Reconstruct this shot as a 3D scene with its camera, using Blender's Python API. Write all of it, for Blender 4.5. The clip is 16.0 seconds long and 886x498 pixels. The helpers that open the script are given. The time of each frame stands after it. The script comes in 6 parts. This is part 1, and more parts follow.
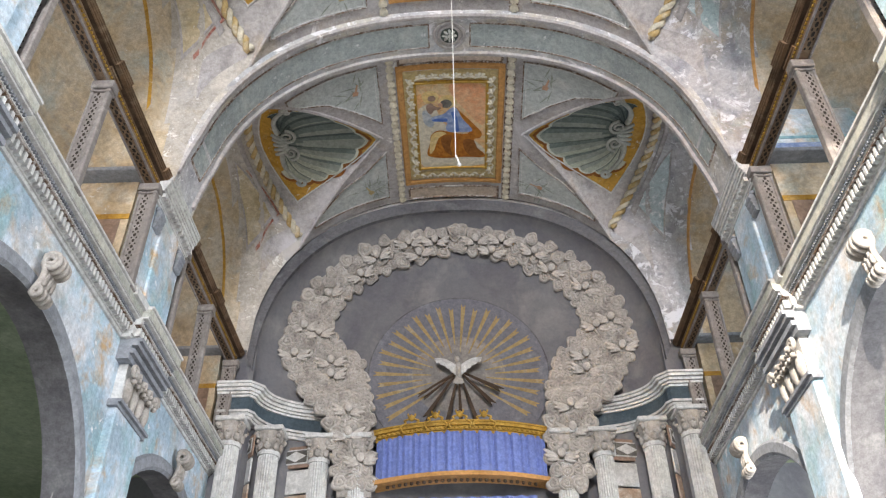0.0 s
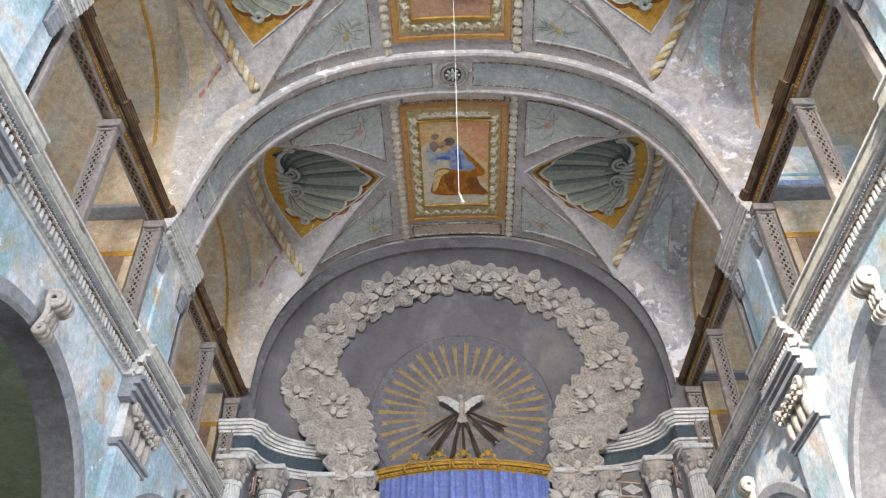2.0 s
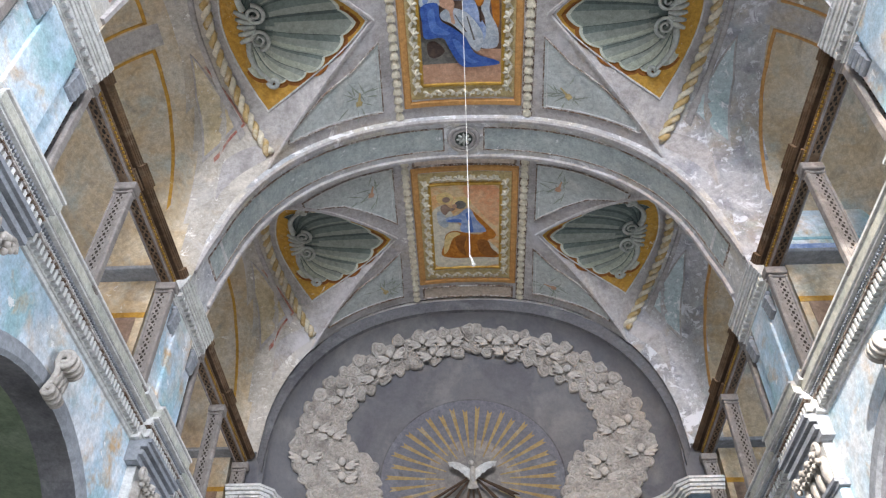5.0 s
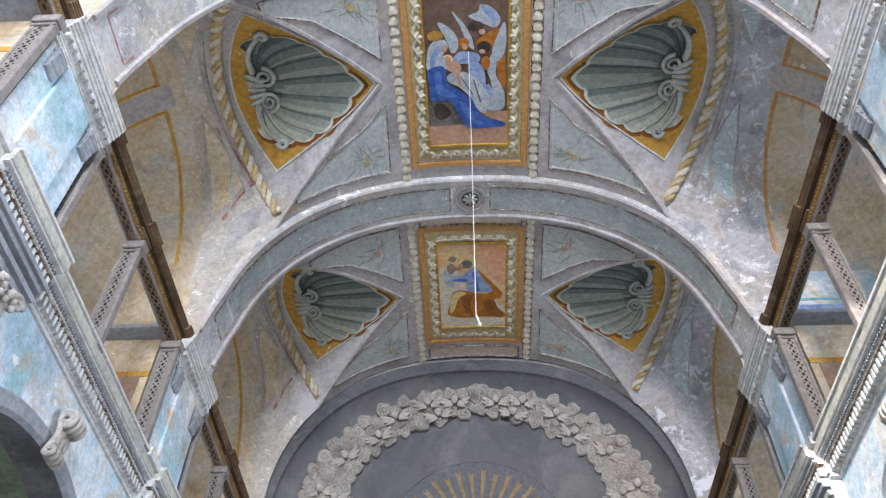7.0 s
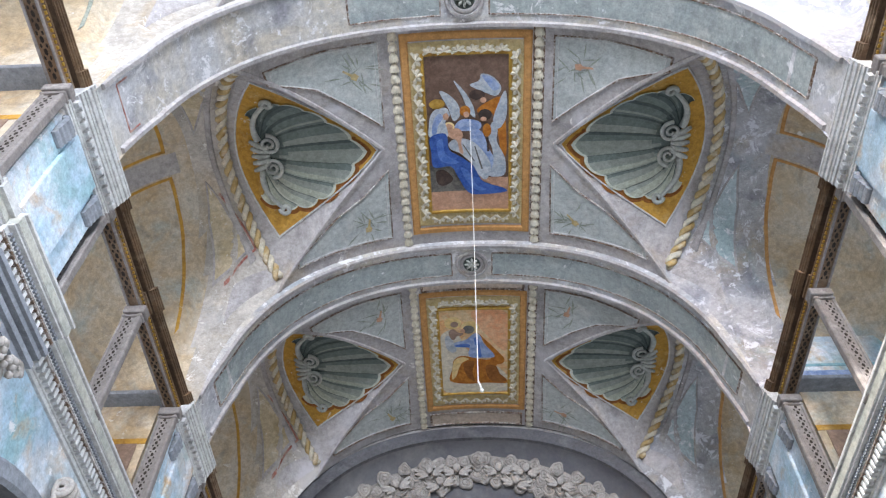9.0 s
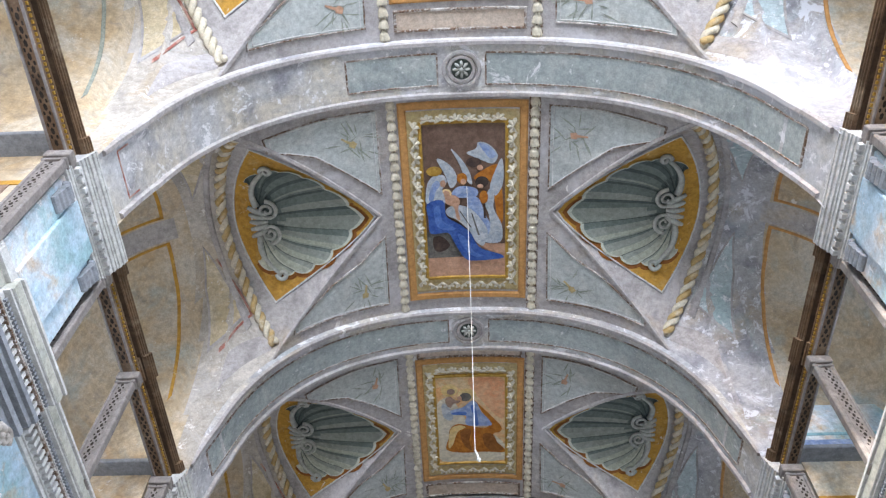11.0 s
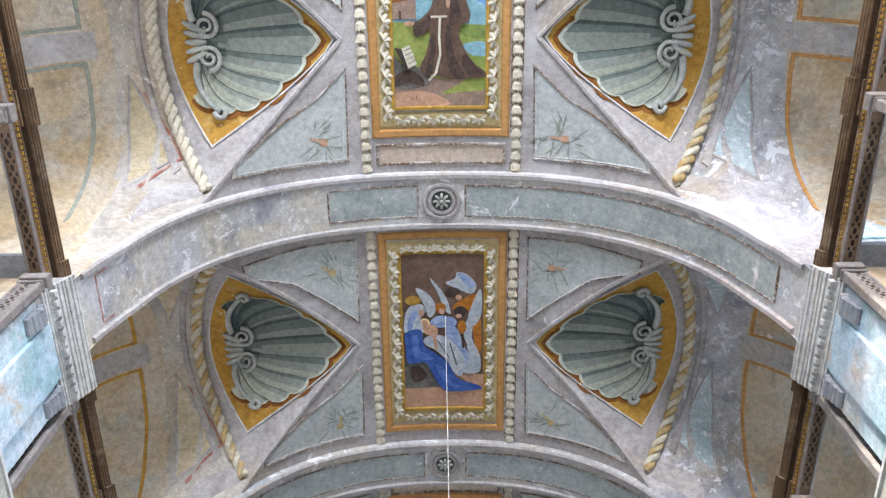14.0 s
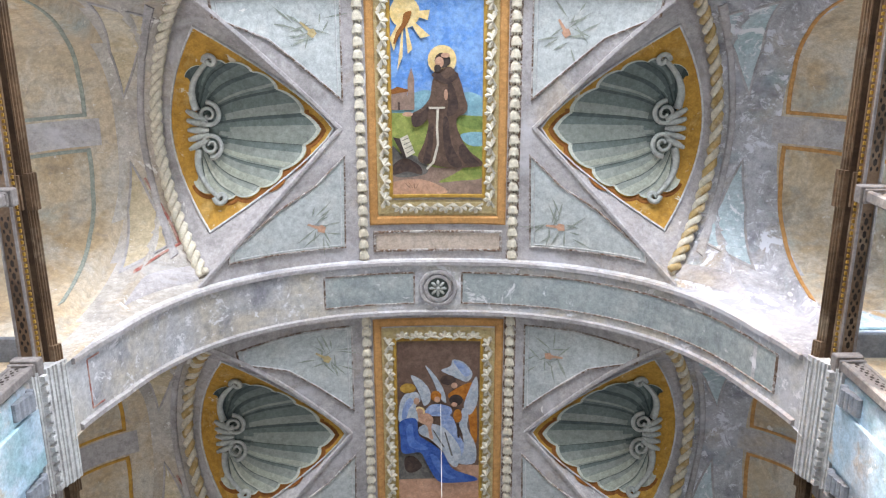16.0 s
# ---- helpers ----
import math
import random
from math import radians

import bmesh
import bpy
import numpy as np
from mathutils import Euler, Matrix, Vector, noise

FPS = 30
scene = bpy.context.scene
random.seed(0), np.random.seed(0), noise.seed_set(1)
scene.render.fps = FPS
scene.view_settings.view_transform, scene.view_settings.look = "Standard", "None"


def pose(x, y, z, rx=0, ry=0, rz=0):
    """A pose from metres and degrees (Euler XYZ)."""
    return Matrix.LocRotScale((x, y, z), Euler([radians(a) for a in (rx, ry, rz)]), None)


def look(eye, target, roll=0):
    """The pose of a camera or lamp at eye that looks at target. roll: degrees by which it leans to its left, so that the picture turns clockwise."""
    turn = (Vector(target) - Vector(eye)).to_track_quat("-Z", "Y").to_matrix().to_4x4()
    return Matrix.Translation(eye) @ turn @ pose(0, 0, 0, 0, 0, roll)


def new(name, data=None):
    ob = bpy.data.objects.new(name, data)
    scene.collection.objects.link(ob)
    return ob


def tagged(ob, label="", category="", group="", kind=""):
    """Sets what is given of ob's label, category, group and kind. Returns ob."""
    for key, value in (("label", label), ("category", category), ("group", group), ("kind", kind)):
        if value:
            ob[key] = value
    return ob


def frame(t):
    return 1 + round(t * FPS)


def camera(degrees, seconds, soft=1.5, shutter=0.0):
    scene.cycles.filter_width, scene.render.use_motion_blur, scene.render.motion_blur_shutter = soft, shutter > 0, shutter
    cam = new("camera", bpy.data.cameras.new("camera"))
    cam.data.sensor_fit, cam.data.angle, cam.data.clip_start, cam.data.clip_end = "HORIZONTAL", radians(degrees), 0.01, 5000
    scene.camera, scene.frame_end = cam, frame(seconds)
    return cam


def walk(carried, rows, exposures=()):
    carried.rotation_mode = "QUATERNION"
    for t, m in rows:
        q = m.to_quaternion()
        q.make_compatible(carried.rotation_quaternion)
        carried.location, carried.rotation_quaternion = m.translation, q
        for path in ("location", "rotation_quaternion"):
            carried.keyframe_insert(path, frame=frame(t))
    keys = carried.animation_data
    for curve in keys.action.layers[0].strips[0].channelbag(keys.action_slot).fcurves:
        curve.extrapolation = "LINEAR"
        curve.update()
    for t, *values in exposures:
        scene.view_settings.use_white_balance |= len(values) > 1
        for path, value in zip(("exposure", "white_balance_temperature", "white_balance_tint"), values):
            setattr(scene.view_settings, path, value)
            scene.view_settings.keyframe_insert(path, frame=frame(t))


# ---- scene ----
cam = camera(56.8, 16.0, soft=1.25)
ROWS = [
    (0.0, 0.004, 0.0, 1.6, 128.096, 0.682, 1.639),
    (0.5, 0.004, 0.0, 1.6, 128.621, 0.707, 1.661),
    (1.0, 0.004, 0.0, 1.6, 129.27, 0.696, 1.7),
    (1.5, 0.004, 0.0, 1.6, 129.93, 0.651, 1.748),
    (2.0, 0.004, 0.0, 1.6, 130.694, 0.537, 1.819),
    (2.5, 0.004, 0.0, 1.6, 131.396, 0.446, 1.947),
    (3.0, 0.004, 0.0, 1.6, 132.096, 0.275, 2.018),
    (3.5, 0.004, 0.0, 1.6, 132.725, 0.09, 2.053),
    (4.0, 0.004, 0.0, 1.6, 133.428, -0.005, 2.136),
    (6.5, 0.004, 0.0, 1.6, 138.093, -0.392, 2.366),
    (7.0, 0.004, 0.0, 1.6, 139.218, -0.566, 2.405),
    (7.5, 0.004, 0.0, 1.6, 140.265, -0.659, 2.46),
    (8.0, 0.004, 0.0, 1.6, 141.393, -0.689, 2.498),
    (8.5, 0.004, 0.0, 1.6, 142.497, -0.672, 2.504),
    (9.0, 0.004, 0.0, 1.6, 143.764, -0.67, 2.477),
    (11.5, 0.004, 0.0, 1.6, 149.586, -0.488, 2.092),
    (12.0, 0.004, 0.0, 1.6, 150.858, -0.359, 1.912),
    (12.5, 0.004, 0.0, 1.6, 152.161, -0.201, 1.621),
    (13.0, 0.004, 0.0, 1.6, 153.736, 0.033, 1.322),
    (13.5, 0.004, 0.0, 1.6, 155.466, 0.183, 0.998),
    (14.0, 0.004, 0.0, 1.6, 157.422, 0.325, 0.698),
    (14.5, 0.004, 0.0, 1.6, 159.109, 0.416, 0.526),
    (15.0, 0.004, 0.0, 1.6, 160.714, 0.455, 0.351),
    (15.5, 0.004, 0.0, 1.6, 162.056, 0.443, 0.283),
    (16.0, 0.004, 0.0, 1.6, 163.486, 0.402, 0.149),
]
walk(cam, [(t, pose(x, y, z, rx, ry, rz)) for t, x, y, z, rx, ry, rz in ROWS],
     [(0.0, 1.72, 7000, 13), (3.0, 1.72, 6800, 13), (6.5, 1.7, 6400, 13), (9.0, 1.7, 6300, 13), (12.5, 1.66, 6450, 13), (16.0, 1.6, 6550, 14)])

# ---- light ----
world = bpy.data.worlds.new("sky")
scene.world = world
world.use_nodes = True
wn = world.node_tree
sky = wn.nodes.new("ShaderNodeTexSky")
sky.sky_type, sky.sun_disc = "NISHITA", False
sky.sun_elevation, sky.sun_rotation = radians(11.5), radians(195)
wn.links.new(sky.outputs[0], wn.nodes["Background"].inputs[0])
wn.nodes["Background"].inputs[1].default_value = 0.12

sun_data = bpy.data.lights.new("sun", "SUN")
sun_data.energy, sun_data.angle, sun_data.color = 3.1, radians(0.5), (1.0, 0.95, 0.86)
sun = new("sun", sun_data)
sun.matrix_world = look((-5.0, -19.0, 10.2), (0.0, 0.0, 6.2))


def area_lamp(name, place, target, width, height, watts, color):
    """An area lamp standing in for daylight, aimed from place at target."""
    data = bpy.data.lights.new(name, "AREA")
    data.shape, data.size, data.size_y, data.energy, data.color = "RECTANGLE", width, height, watts, color
    ob = new(name, data)
    ob.matrix_world = look(place, target)
    return ob


COOL = (0.81, 0.89, 1.0)
BLUISH = (0.7, 0.84, 1.0)
area_lamp("facade_window_light", (0, -10.0, 8.6), (0, 6.0, 9.5), 3.4, 4.4, 1090, COOL)
for s in (-1, 1):
    for ym in (-2.7, -7.1):
        area_lamp("gallery_window_light", (s * 5.2, ym, 9.6), (-s * 3.0, ym + 3.0, 9.0), 1.6, 2.2, 44 if s < 0 else 70, BLUISH)
    # low lamps out of view, added to brighten the lunettes and gallery
    for ym, watts in ((10.2, 9 if s < 0 else 13), (5.9, 15 if s < 0 else 12), (1.5, 28 if s < 0 else 17)):
        area_lamp("gallery_low_fill_light", (s * 5.3, ym, 8.35), (s * 3.6, ym, 9.9), 1.2, 1.5, watts, BLUISH if s > 0 else COOL)
    # no window is built here: lamps added to lighten the aisles and walls
    for ym in (10.2, 6.1, 1.7):
        area_lamp("aisle_fill_light", (s * 8.9, ym, 3.4), (s * 4.0, ym, 4.4), 1.4, 2.2, 14 if s < 0 else 150, COOL)

# ---- materials ----


def lin(h):
    """Linear colour from a hex code."""
    v = [int(h[i:i + 2], 16) / 255 for i in (1, 3, 5)]
    return tuple(c / 12.92 if c <= 0.04045 else ((c + 0.055) / 1.055) ** 2.4 for c in v) + (1.0,)


def plaster(name, base, stains=(), grain=0.1, bump=0.4, rough=0.9, peel=None, peel_at=0.62, vary=0.0, metal=0.0, bloom=None):
    """Painted plaster: a base colour, broad stains as (colour, size, threshold, amount), fine grain, flaking and relief."""
    m = bpy.data.materials.new(name)
    m.use_nodes = True
    nt = m.node_tree
    bs = nt.nodes["Principled BSDF"]
    geo = nt.nodes.new("ShaderNodeNewGeometry")
    pos = geo.outputs["Position"]

    def noise_node(scale, detail=6.0, rough_=0.6, warp=0.0):
        n = nt.nodes.new("ShaderNodeTexNoise")
        n.inputs["Scale"].default_value, n.inputs["Detail"].default_value = scale, detail
        n.inputs["Roughness"].default_value, n.inputs["Distortion"].default_value = rough_, warp
        nt.links.new(pos, n.inputs["Vector"])
        return n.outputs["Fac"]

    def ramp(fac, lo, hi):
        r = nt.nodes.new("ShaderNodeMapRange")
        r.inputs["From Min"].default_value, r.inputs["From Max"].default_value = lo, hi
        nt.links.new(fac, r.inputs["Value"])
        return r.outputs["Result"]

    def mix(fac, a, b, blend="MIX"):
        x = nt.nodes.new("ShaderNodeMix")
        x.data_type, x.blend_type = "RGBA", blend
        for sock, val in ((x.inputs[0], fac), (x.inputs[6], a), (x.inputs[7], b)):
            if isinstance(val, bpy.types.NodeSocket):
                nt.links.new(val, sock)
            else:
                sock.default_value = val
        return x.outputs[2]

    def times(fac, k):
        x = nt.nodes.new("ShaderNodeMath")
        x.operation = "MULTIPLY"
        x.inputs[1].default_value = k
        nt.links.new(fac, x.inputs[0])
        return x.outputs[0]

    col = lin(base)
    for i, (c, size, at, amount) in enumerate(stains):
        fac = times(ramp(noise_node(1.0 / size + 0.013 * i, 7.0, 0.62, 0.4), at - 0.06, at + 0.1), amount)
        col = mix(fac, col, lin(c))
    fine = noise_node(14.0, 8.0, 0.7)
    g = mix(ramp(fine, 0.3, 0.7), (1 - 3 * grain,) * 3 + (1,), (1 + 2 * grain,) * 3 + (1,))
    col = mix(1.0, col, g, "MULTIPLY")
    speck = noise_node(46.0, 5.0, 0.75)
    col = mix(1.0, col, mix(ramp(speck, 0.34, 0.66), (1 - 1.5 * grain,) * 3 + (1,), (1 + 1.2 * grain,) * 3 + (1,)), "MULTIPLY")
    if vary:
        info = nt.nodes.new("ShaderNodeObjectInfo")
        v = mix(info.outputs["Random"], (1 - vary,) * 3 + (1,), (1 + vary,) * 3 + (1,))
        col = mix(1.0, col, v, "MULTIPLY")
    if bloom:
        col = mix(times(ramp(noise_node(0.62, 12.0, 0.68, 1.2), 0.54, 0.66), 0.75), col, lin(bloom))
        col = mix(times(ramp(noise_node(3.7, 9.0, 0.75, 0.8), 0.56, 0.7), 0.5), col, lin("#77747a"))
    height = fine
    if peel:
        pf = ramp(noise_node(2.3, 10.0, 0.72, 0.6), peel_at, peel_at + 0.025)
        col = mix(pf, col, lin(peel))
        col = mix(times(ramp(noise_node(9.0, 8.0, 0.7, 0.5), peel_at + 0.02, peel_at + 0.05), 0.8), col, lin(peel))
        sub = nt.nodes.new("ShaderNodeMath")
        sub.operation = "SUBTRACT"
        nt.links.new(fine, sub.inputs[0])
        nt.links.new(pf, sub.inputs[1])
        height = sub.outputs[0]
    nt.links.new(col, bs.inputs["Base Color"])
    bs.inputs["Roughness"].default_value = rough
    bs.inputs["Metallic"].default_value = metal
    bs.inputs["Specular IOR Level"].default_value = 0.25
    b = nt.nodes.new("ShaderNodeBump")
    b.inputs["Strength"].default_value, b.inputs["Distance"].default_value = bump, 0.012
    nt.links.new(height, b.inputs["Height"])
    nt.links.new(b.outputs[0], bs.inputs["Normal"])
    return m


M_GREY = plaster("grey_moulding", "#aea8a6", [("#87827f", 0.7, 0.55, 0.6), ("#c6c1bd", 0.5, 0.58, 0.6), ("#b5a58f", 0.9, 0.62, 0.6)], peel="#dad6d2", peel_at=0.65, bloom="#c6c3c6")
M_PALE = plaster("pale_panel", "#b9bdba", [("#a0a4a2", 0.8, 0.55, 0.6), ("#d0cec6", 0.4, 0.6, 0.5)], peel="#dad7d0", peel_at=0.7)
M_GREEN = plaster("grey_green_panel", "#a3aaa8", [("#889090", 0.6, 0.55, 0.7), ("#c4c5c0", 0.5, 0.58, 0.6)], peel="#d6d6d6", peel_at=0.61)
M_ARCH = plaster("arch_paint", "#c0bfc0", [("#cbbfa8", 1.2, 0.53, 0.7), ("#8b8a92", 0.7, 0.57, 0.75), ("#aab4bc", 0.9, 0.6, 0.5)], peel="#e2e0e1", peel_at=0.575, bloom="#c3c3ca")
M_LUN = plaster("lunette_plaster", "#a9a6a6", [("#bfbdc0", 0.7, 0.5, 0.7), ("#7f7f86", 0.6, 0.55, 0.8), ("#b39c78", 1.2, 0.58, 0.6), ("#9fb0b2", 0.6, 0.62, 0.6)], peel="#d2d2d6", peel_at=0.56, bloom="#b5b5bd")
M_LUNL = plaster("cream_lunette_plaster", "#b1a99f", [("#c6bfb6", 0.7, 0.5, 0.7), ("#9a958f", 0.6, 0.57, 0.6), ("#b8a07c", 1.1, 0.58, 0.6)], peel="#dcd8d2", peel_at=0.6, bloom="#c0bcba")
M_GAL = plaster("gallery_plaster", "#c1af95", [("#ac8f66", 1.0, 0.54, 0.55), ("#c6c0b5", 0.8, 0.54, 0.75), ("#7a746c", 0.5, 0.61, 0.65), ("#98abb0", 0.9, 0.61, 0.6)], peel="#d4cfc6", peel_at=0.64, bloom="#b5a68f")
M_BLUE = plaster("pale_blue_wall", "#aec5d4", [("#dfe0e4", 0.9, 0.5, 0.9), ("#8fb3b8", 0.6, 0.54, 0.75), ("#c39a60", 0.45, 0.6, 0.85), ("#8c9aa6", 1.3, 0.58, 0.55), ("#c9b9a4", 0.9, 0.6, 0.5)], peel="#e3e3e3", peel_at=0.62)
M_AISLE = plaster("green_aisle_wall", "#7f8a72", [("#6b7763", 0.9, 0.55, 0.6), ("#98a08c", 0.7, 0.58, 0.5)])
M_STUCCO = plaster("white_stucco", "#c9c8c6", [("#a19e9b", 0.35, 0.56, 0.6), ("#dcdad6", 0.25, 0.58, 0.5)], bump=0.35)
M_CLOUD = plaster("grey_stucco", "#aea7a0", [("#878079", 0.3, 0.54, 0.7), ("#cfcac5", 0.2, 0.6, 0.5)], bump=0.4, vary=0.08)
M_HEAD = plaster("pale_stucco", "#c0b9b2", [("#9a938c", 0.2, 0.54, 0.6)], bump=0.3)
M_STRAND = plaster("pale_ochre_rope", "#bfa473", [("#a3854f", 0.3, 0.54, 0.7), ("#d3c8b3", 0.25, 0.56, 0.8)])
M_WOOD = plaster("brown_beam", "#775f49", [("#4f3e30", 0.5, 0.52, 0.7), ("#a3917c", 0.35, 0.6, 0.6)], bump=0.4, rough=0.75)
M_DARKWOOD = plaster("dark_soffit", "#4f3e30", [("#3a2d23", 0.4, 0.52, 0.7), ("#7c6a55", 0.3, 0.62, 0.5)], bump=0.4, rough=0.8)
M_APSE = plaster("slate_grey_apse", "#737275", [("#605f66", 1.1, 0.53, 0.7), ("#8f8d8b", 0.8, 0.57, 0.6)], peel="#a6a8a9", peel_at=0.73, grain=0.04)
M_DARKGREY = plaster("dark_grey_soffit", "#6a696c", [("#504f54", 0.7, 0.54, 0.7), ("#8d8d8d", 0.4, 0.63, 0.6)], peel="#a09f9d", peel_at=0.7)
M_OCHRE = plaster("ochre_field", "#b98d3f", [("#9a6f2c", 0.3, 0.54, 0.7), ("#cfae6e", 0.3, 0.6, 0.6)], peel="#cfc6b2", peel_at=0.62)
M_ORANGE = plaster("orange_band", "#bf8e58", [("#a97a44", 0.5, 0.55, 0.6), ("#c99a63", 0.3, 0.6, 0.5)], peel="#d5c6ac", peel_at=0.72)
M_CREAM = plaster("cream_stucco", "#d3cab6", [("#b9ac92", 0.2, 0.56, 0.6), ("#e2dccf", 0.2, 0.6, 0.5)])
M_TAN = plaster("tan_ground", "#bba779", [("#9c8352", 0.12, 0.54, 0.6), ("#cfc1a0", 0.12, 0.58, 0.6)])
M_GOLD = plaster("dull_gilding", "#b08a3c", [("#8a6726", 0.15, 0.54, 0.7), ("#cfae62", 0.12, 0.6, 0.5)], rough=0.55)
M_RAY = plaster("gilded_ray", "#a38c60", [("#8a744c", 0.3, 0.54, 0.6), ("#a8a18f", 0.2, 0.6, 0.7)], rough=0.6)
M_RED = plaster("faded_red_line", "#a0655a", [("#b89a8c", 0.12, 0.48, 0.9)])
M_MAROON = plaster("maroon_line", "#69513f", [("#8f7b6c", 0.15, 0.55, 0.7), ("#cfcac6", 0.035, 0.54, 0.9), ("#cfcac6", 0.4, 0.56, 0.8)])
M_SHELL = plaster("grey_green_shell", "#b0b1aa", [("#8f938e", 0.4, 0.54, 0.6), ("#bfc0b7", 0.3, 0.56, 0.6)], peel="#c9c9c2", peel_at=0.72)
M_TURQ = plaster("pale_turquoise_panel", "#b3bfc1", [("#9fb2b3", 0.5, 0.53, 0.7), ("#8d8f95", 0.35, 0.6, 0.6)], peel="#dcdcdc", peel_at=0.56)
M_BEIGE = plaster("beige_panel", "#c2b294", [("#d2cab9", 0.5, 0.52, 0.7), ("#9f8b66", 0.4, 0.58, 0.6)], peel="#dcd7cc", peel_at=0.6)
M_BARP = plaster("pale_pink_panel", "#c6b5a5", [("#b5a290", 0.3, 0.54, 0.6)], peel="#ddd6cc", peel_at=0.68)
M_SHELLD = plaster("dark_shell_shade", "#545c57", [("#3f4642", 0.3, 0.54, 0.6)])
# dark to light paints that shade the trompe-l'oeil shells
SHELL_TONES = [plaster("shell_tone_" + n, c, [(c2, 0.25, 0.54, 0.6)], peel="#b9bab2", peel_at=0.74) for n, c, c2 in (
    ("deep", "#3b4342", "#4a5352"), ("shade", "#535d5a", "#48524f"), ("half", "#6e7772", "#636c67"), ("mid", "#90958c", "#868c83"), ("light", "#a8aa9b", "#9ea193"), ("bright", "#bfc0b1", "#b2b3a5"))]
M_BLUECLOTH = plaster("blue_velvet", "#7282bb", [("#6070ab", 0.2, 0.54, 0.5)], rough=0.85, bump=0.1)
M_NAVY = plaster("slate_blue_frieze", "#46525a", [("#5b676e", 0.4, 0.56, 0.6)])
M_MARBLE = plaster("veined_marble", "#a98f7c", [("#c9bcae", 0.2, 0.52, 0.8), ("#7f6552", 0.15, 0.6, 0.6)], rough=0.45)
M_LEDGE = plaster("grey_ledge", "#8f9298", [("#777a80", 0.5, 0.54, 0.6)])
M_VIOLET = plaster("lattice_grey", "#857e7a", [("#756e68", 0.2, 0.54, 0.6), ("#b0aaa6", 0.2, 0.6, 0.5)])
M_HOLE = plaster("lattice_shadow", "#2f2823", [("#443a31", 0.1, 0.55, 0.6)])
M_FLOOR = plaster("stone_floor", "#aaa297", [("#938b80", 0.5, 0.54, 0.6)], rough=0.5)
M_FASCIA = plaster("grey_green_fascia", "#b7b5aa", [("#8d928b", 0.5, 0.54, 0.6), ("#c6c5bf", 0.3, 0.58, 0.6)], peel="#d6d2cb", peel_at=0.66)
M_SUNBLOCK = plaster("frosted_pane", "#cfd6da", [("#b9c2c8", 0.3, 0.55, 0.5)])
M_CORD = plaster("white_cord", "#d8d6d0", [("#b9b6ae", 0.1, 0.55, 0.5)])


def paint(name, base, other, size=0.25):
    return plaster("fresco_" + name, base, [(other, size, 0.53, 0.7), (other, size * 0.3, 0.5, 0.8)], grain=0.09, bump=0.15)


P_PEACH = paint("peach", "#dba774", "#d9c39c", 0.5)
P_BLUE = paint("blue", "#2f4f93", "#4a68a8")
P_LBLUE = paint("light_blue", "#7d92bd", "#a5b2cc")
P_ORANGE = paint("orange", "#b9782f", "#9a5b22")
P_BROWN = paint("brown", "#6a5448", "#7b6456", 0.5)
P_DBROWN = paint("dark_brown", "#57463e", "#3f3430")
P_WHITE = paint("white", "#bdc0c3", "#99a3ae")
P_SKY = paint("sky", "#5f8cc9", "#86a9d4", 0.4)
P_GRASS = paint("grass", "#80904a", "#a0a45a", 0.3)
P_EARTH = paint("earth", "#8a7466", "#a08676", 0.3)
P_PINK = paint("pink", "#c79e84", "#b38a70")
P_STONE = paint("stone", "#5d5a56", "#77736c")
P_GLOW = paint("warm_glow", "#d99a70", "#dcb08a", 0.5)
P_HALO = paint("pale_gold", "#e0c892", "#d8b878", 0.3)
P_RUST = paint("rust", "#7f4f26", "#94602f")
P_BLUE2 = paint("mid_blue", "#4a6bb0", "#5f7dbb")
P_DARK = paint("near_black", "#3c332f", "#4d423c")
P_ROBE = paint("robe_brown", "#6b5649", "#58463b", 0.15)
P_TEAL = paint("teal", "#7aa3ae", "#8fb4bd", 0.3)
P_GRASS2 = paint("dark_grass", "#6f8146", "#83934f", 0.3)
P_LEAF = paint("leaf", "#8b9186", "#a0a498", 0.1)

# ---- mesh helpers ----


def thing(name, label, category, kind="", at=(0, 0, 0), group=""):
    """An empty that holds the parts of one thing."""
    ob = new(name)
    ob.location = at
    ob.empty_display_size = 0.1
    return tagged(ob, label, category, group, kind)


def link(name, me, parent=None, label="", m=None):
    ob = new(name, me)
    if m is not None:
        ob.matrix_basis = m
    if parent is not None:
        ob.parent = parent
        ob.matrix_parent_inverse = Matrix.Translation(parent.location).inverted() if parent.parent is None else Matrix()
    if label:
        ob["label"] = label
    return ob


def mesh_of(name, bm, *mats, smooth=False):
    me = bpy.data.meshes.new(name)
    bmesh.ops.recalc_face_normals(bm, faces=bm.faces[:])
    if smooth:
        for f in bm.faces:
            f.smooth = True
    bm.to_mesh(me)
    bm.free()
    for mt in mats:
        me.materials.append(mt)
    return me


def part(name, bm, mat, parent, label="", smooth=False):
    mats = mat if isinstance(mat, (list, tuple)) else [mat]
    return link(name, mesh_of(name, bm, *mats, smooth=smooth), parent, label)


def box(bm, x0, x1, y0, y1, z0, z1, bevel=0.0):
    r = bmesh.ops.create_cube(bm, size=1.0)
    for v in r["verts"]:
        v.co = Vector(((x0 + x1) / 2 + v.co.x * (x1 - x0), (y0 + y1) / 2 + v.co.y * (y1 - y0), (z0 + z1) / 2 + v.co.z * (z1 - z0)))
    if bevel:
        es = list({e for v in r["verts"] for e in v.link_edges})
        bmesh.ops.bevel(bm, geom=es, offset=bevel, segments=1, affect="EDGES")


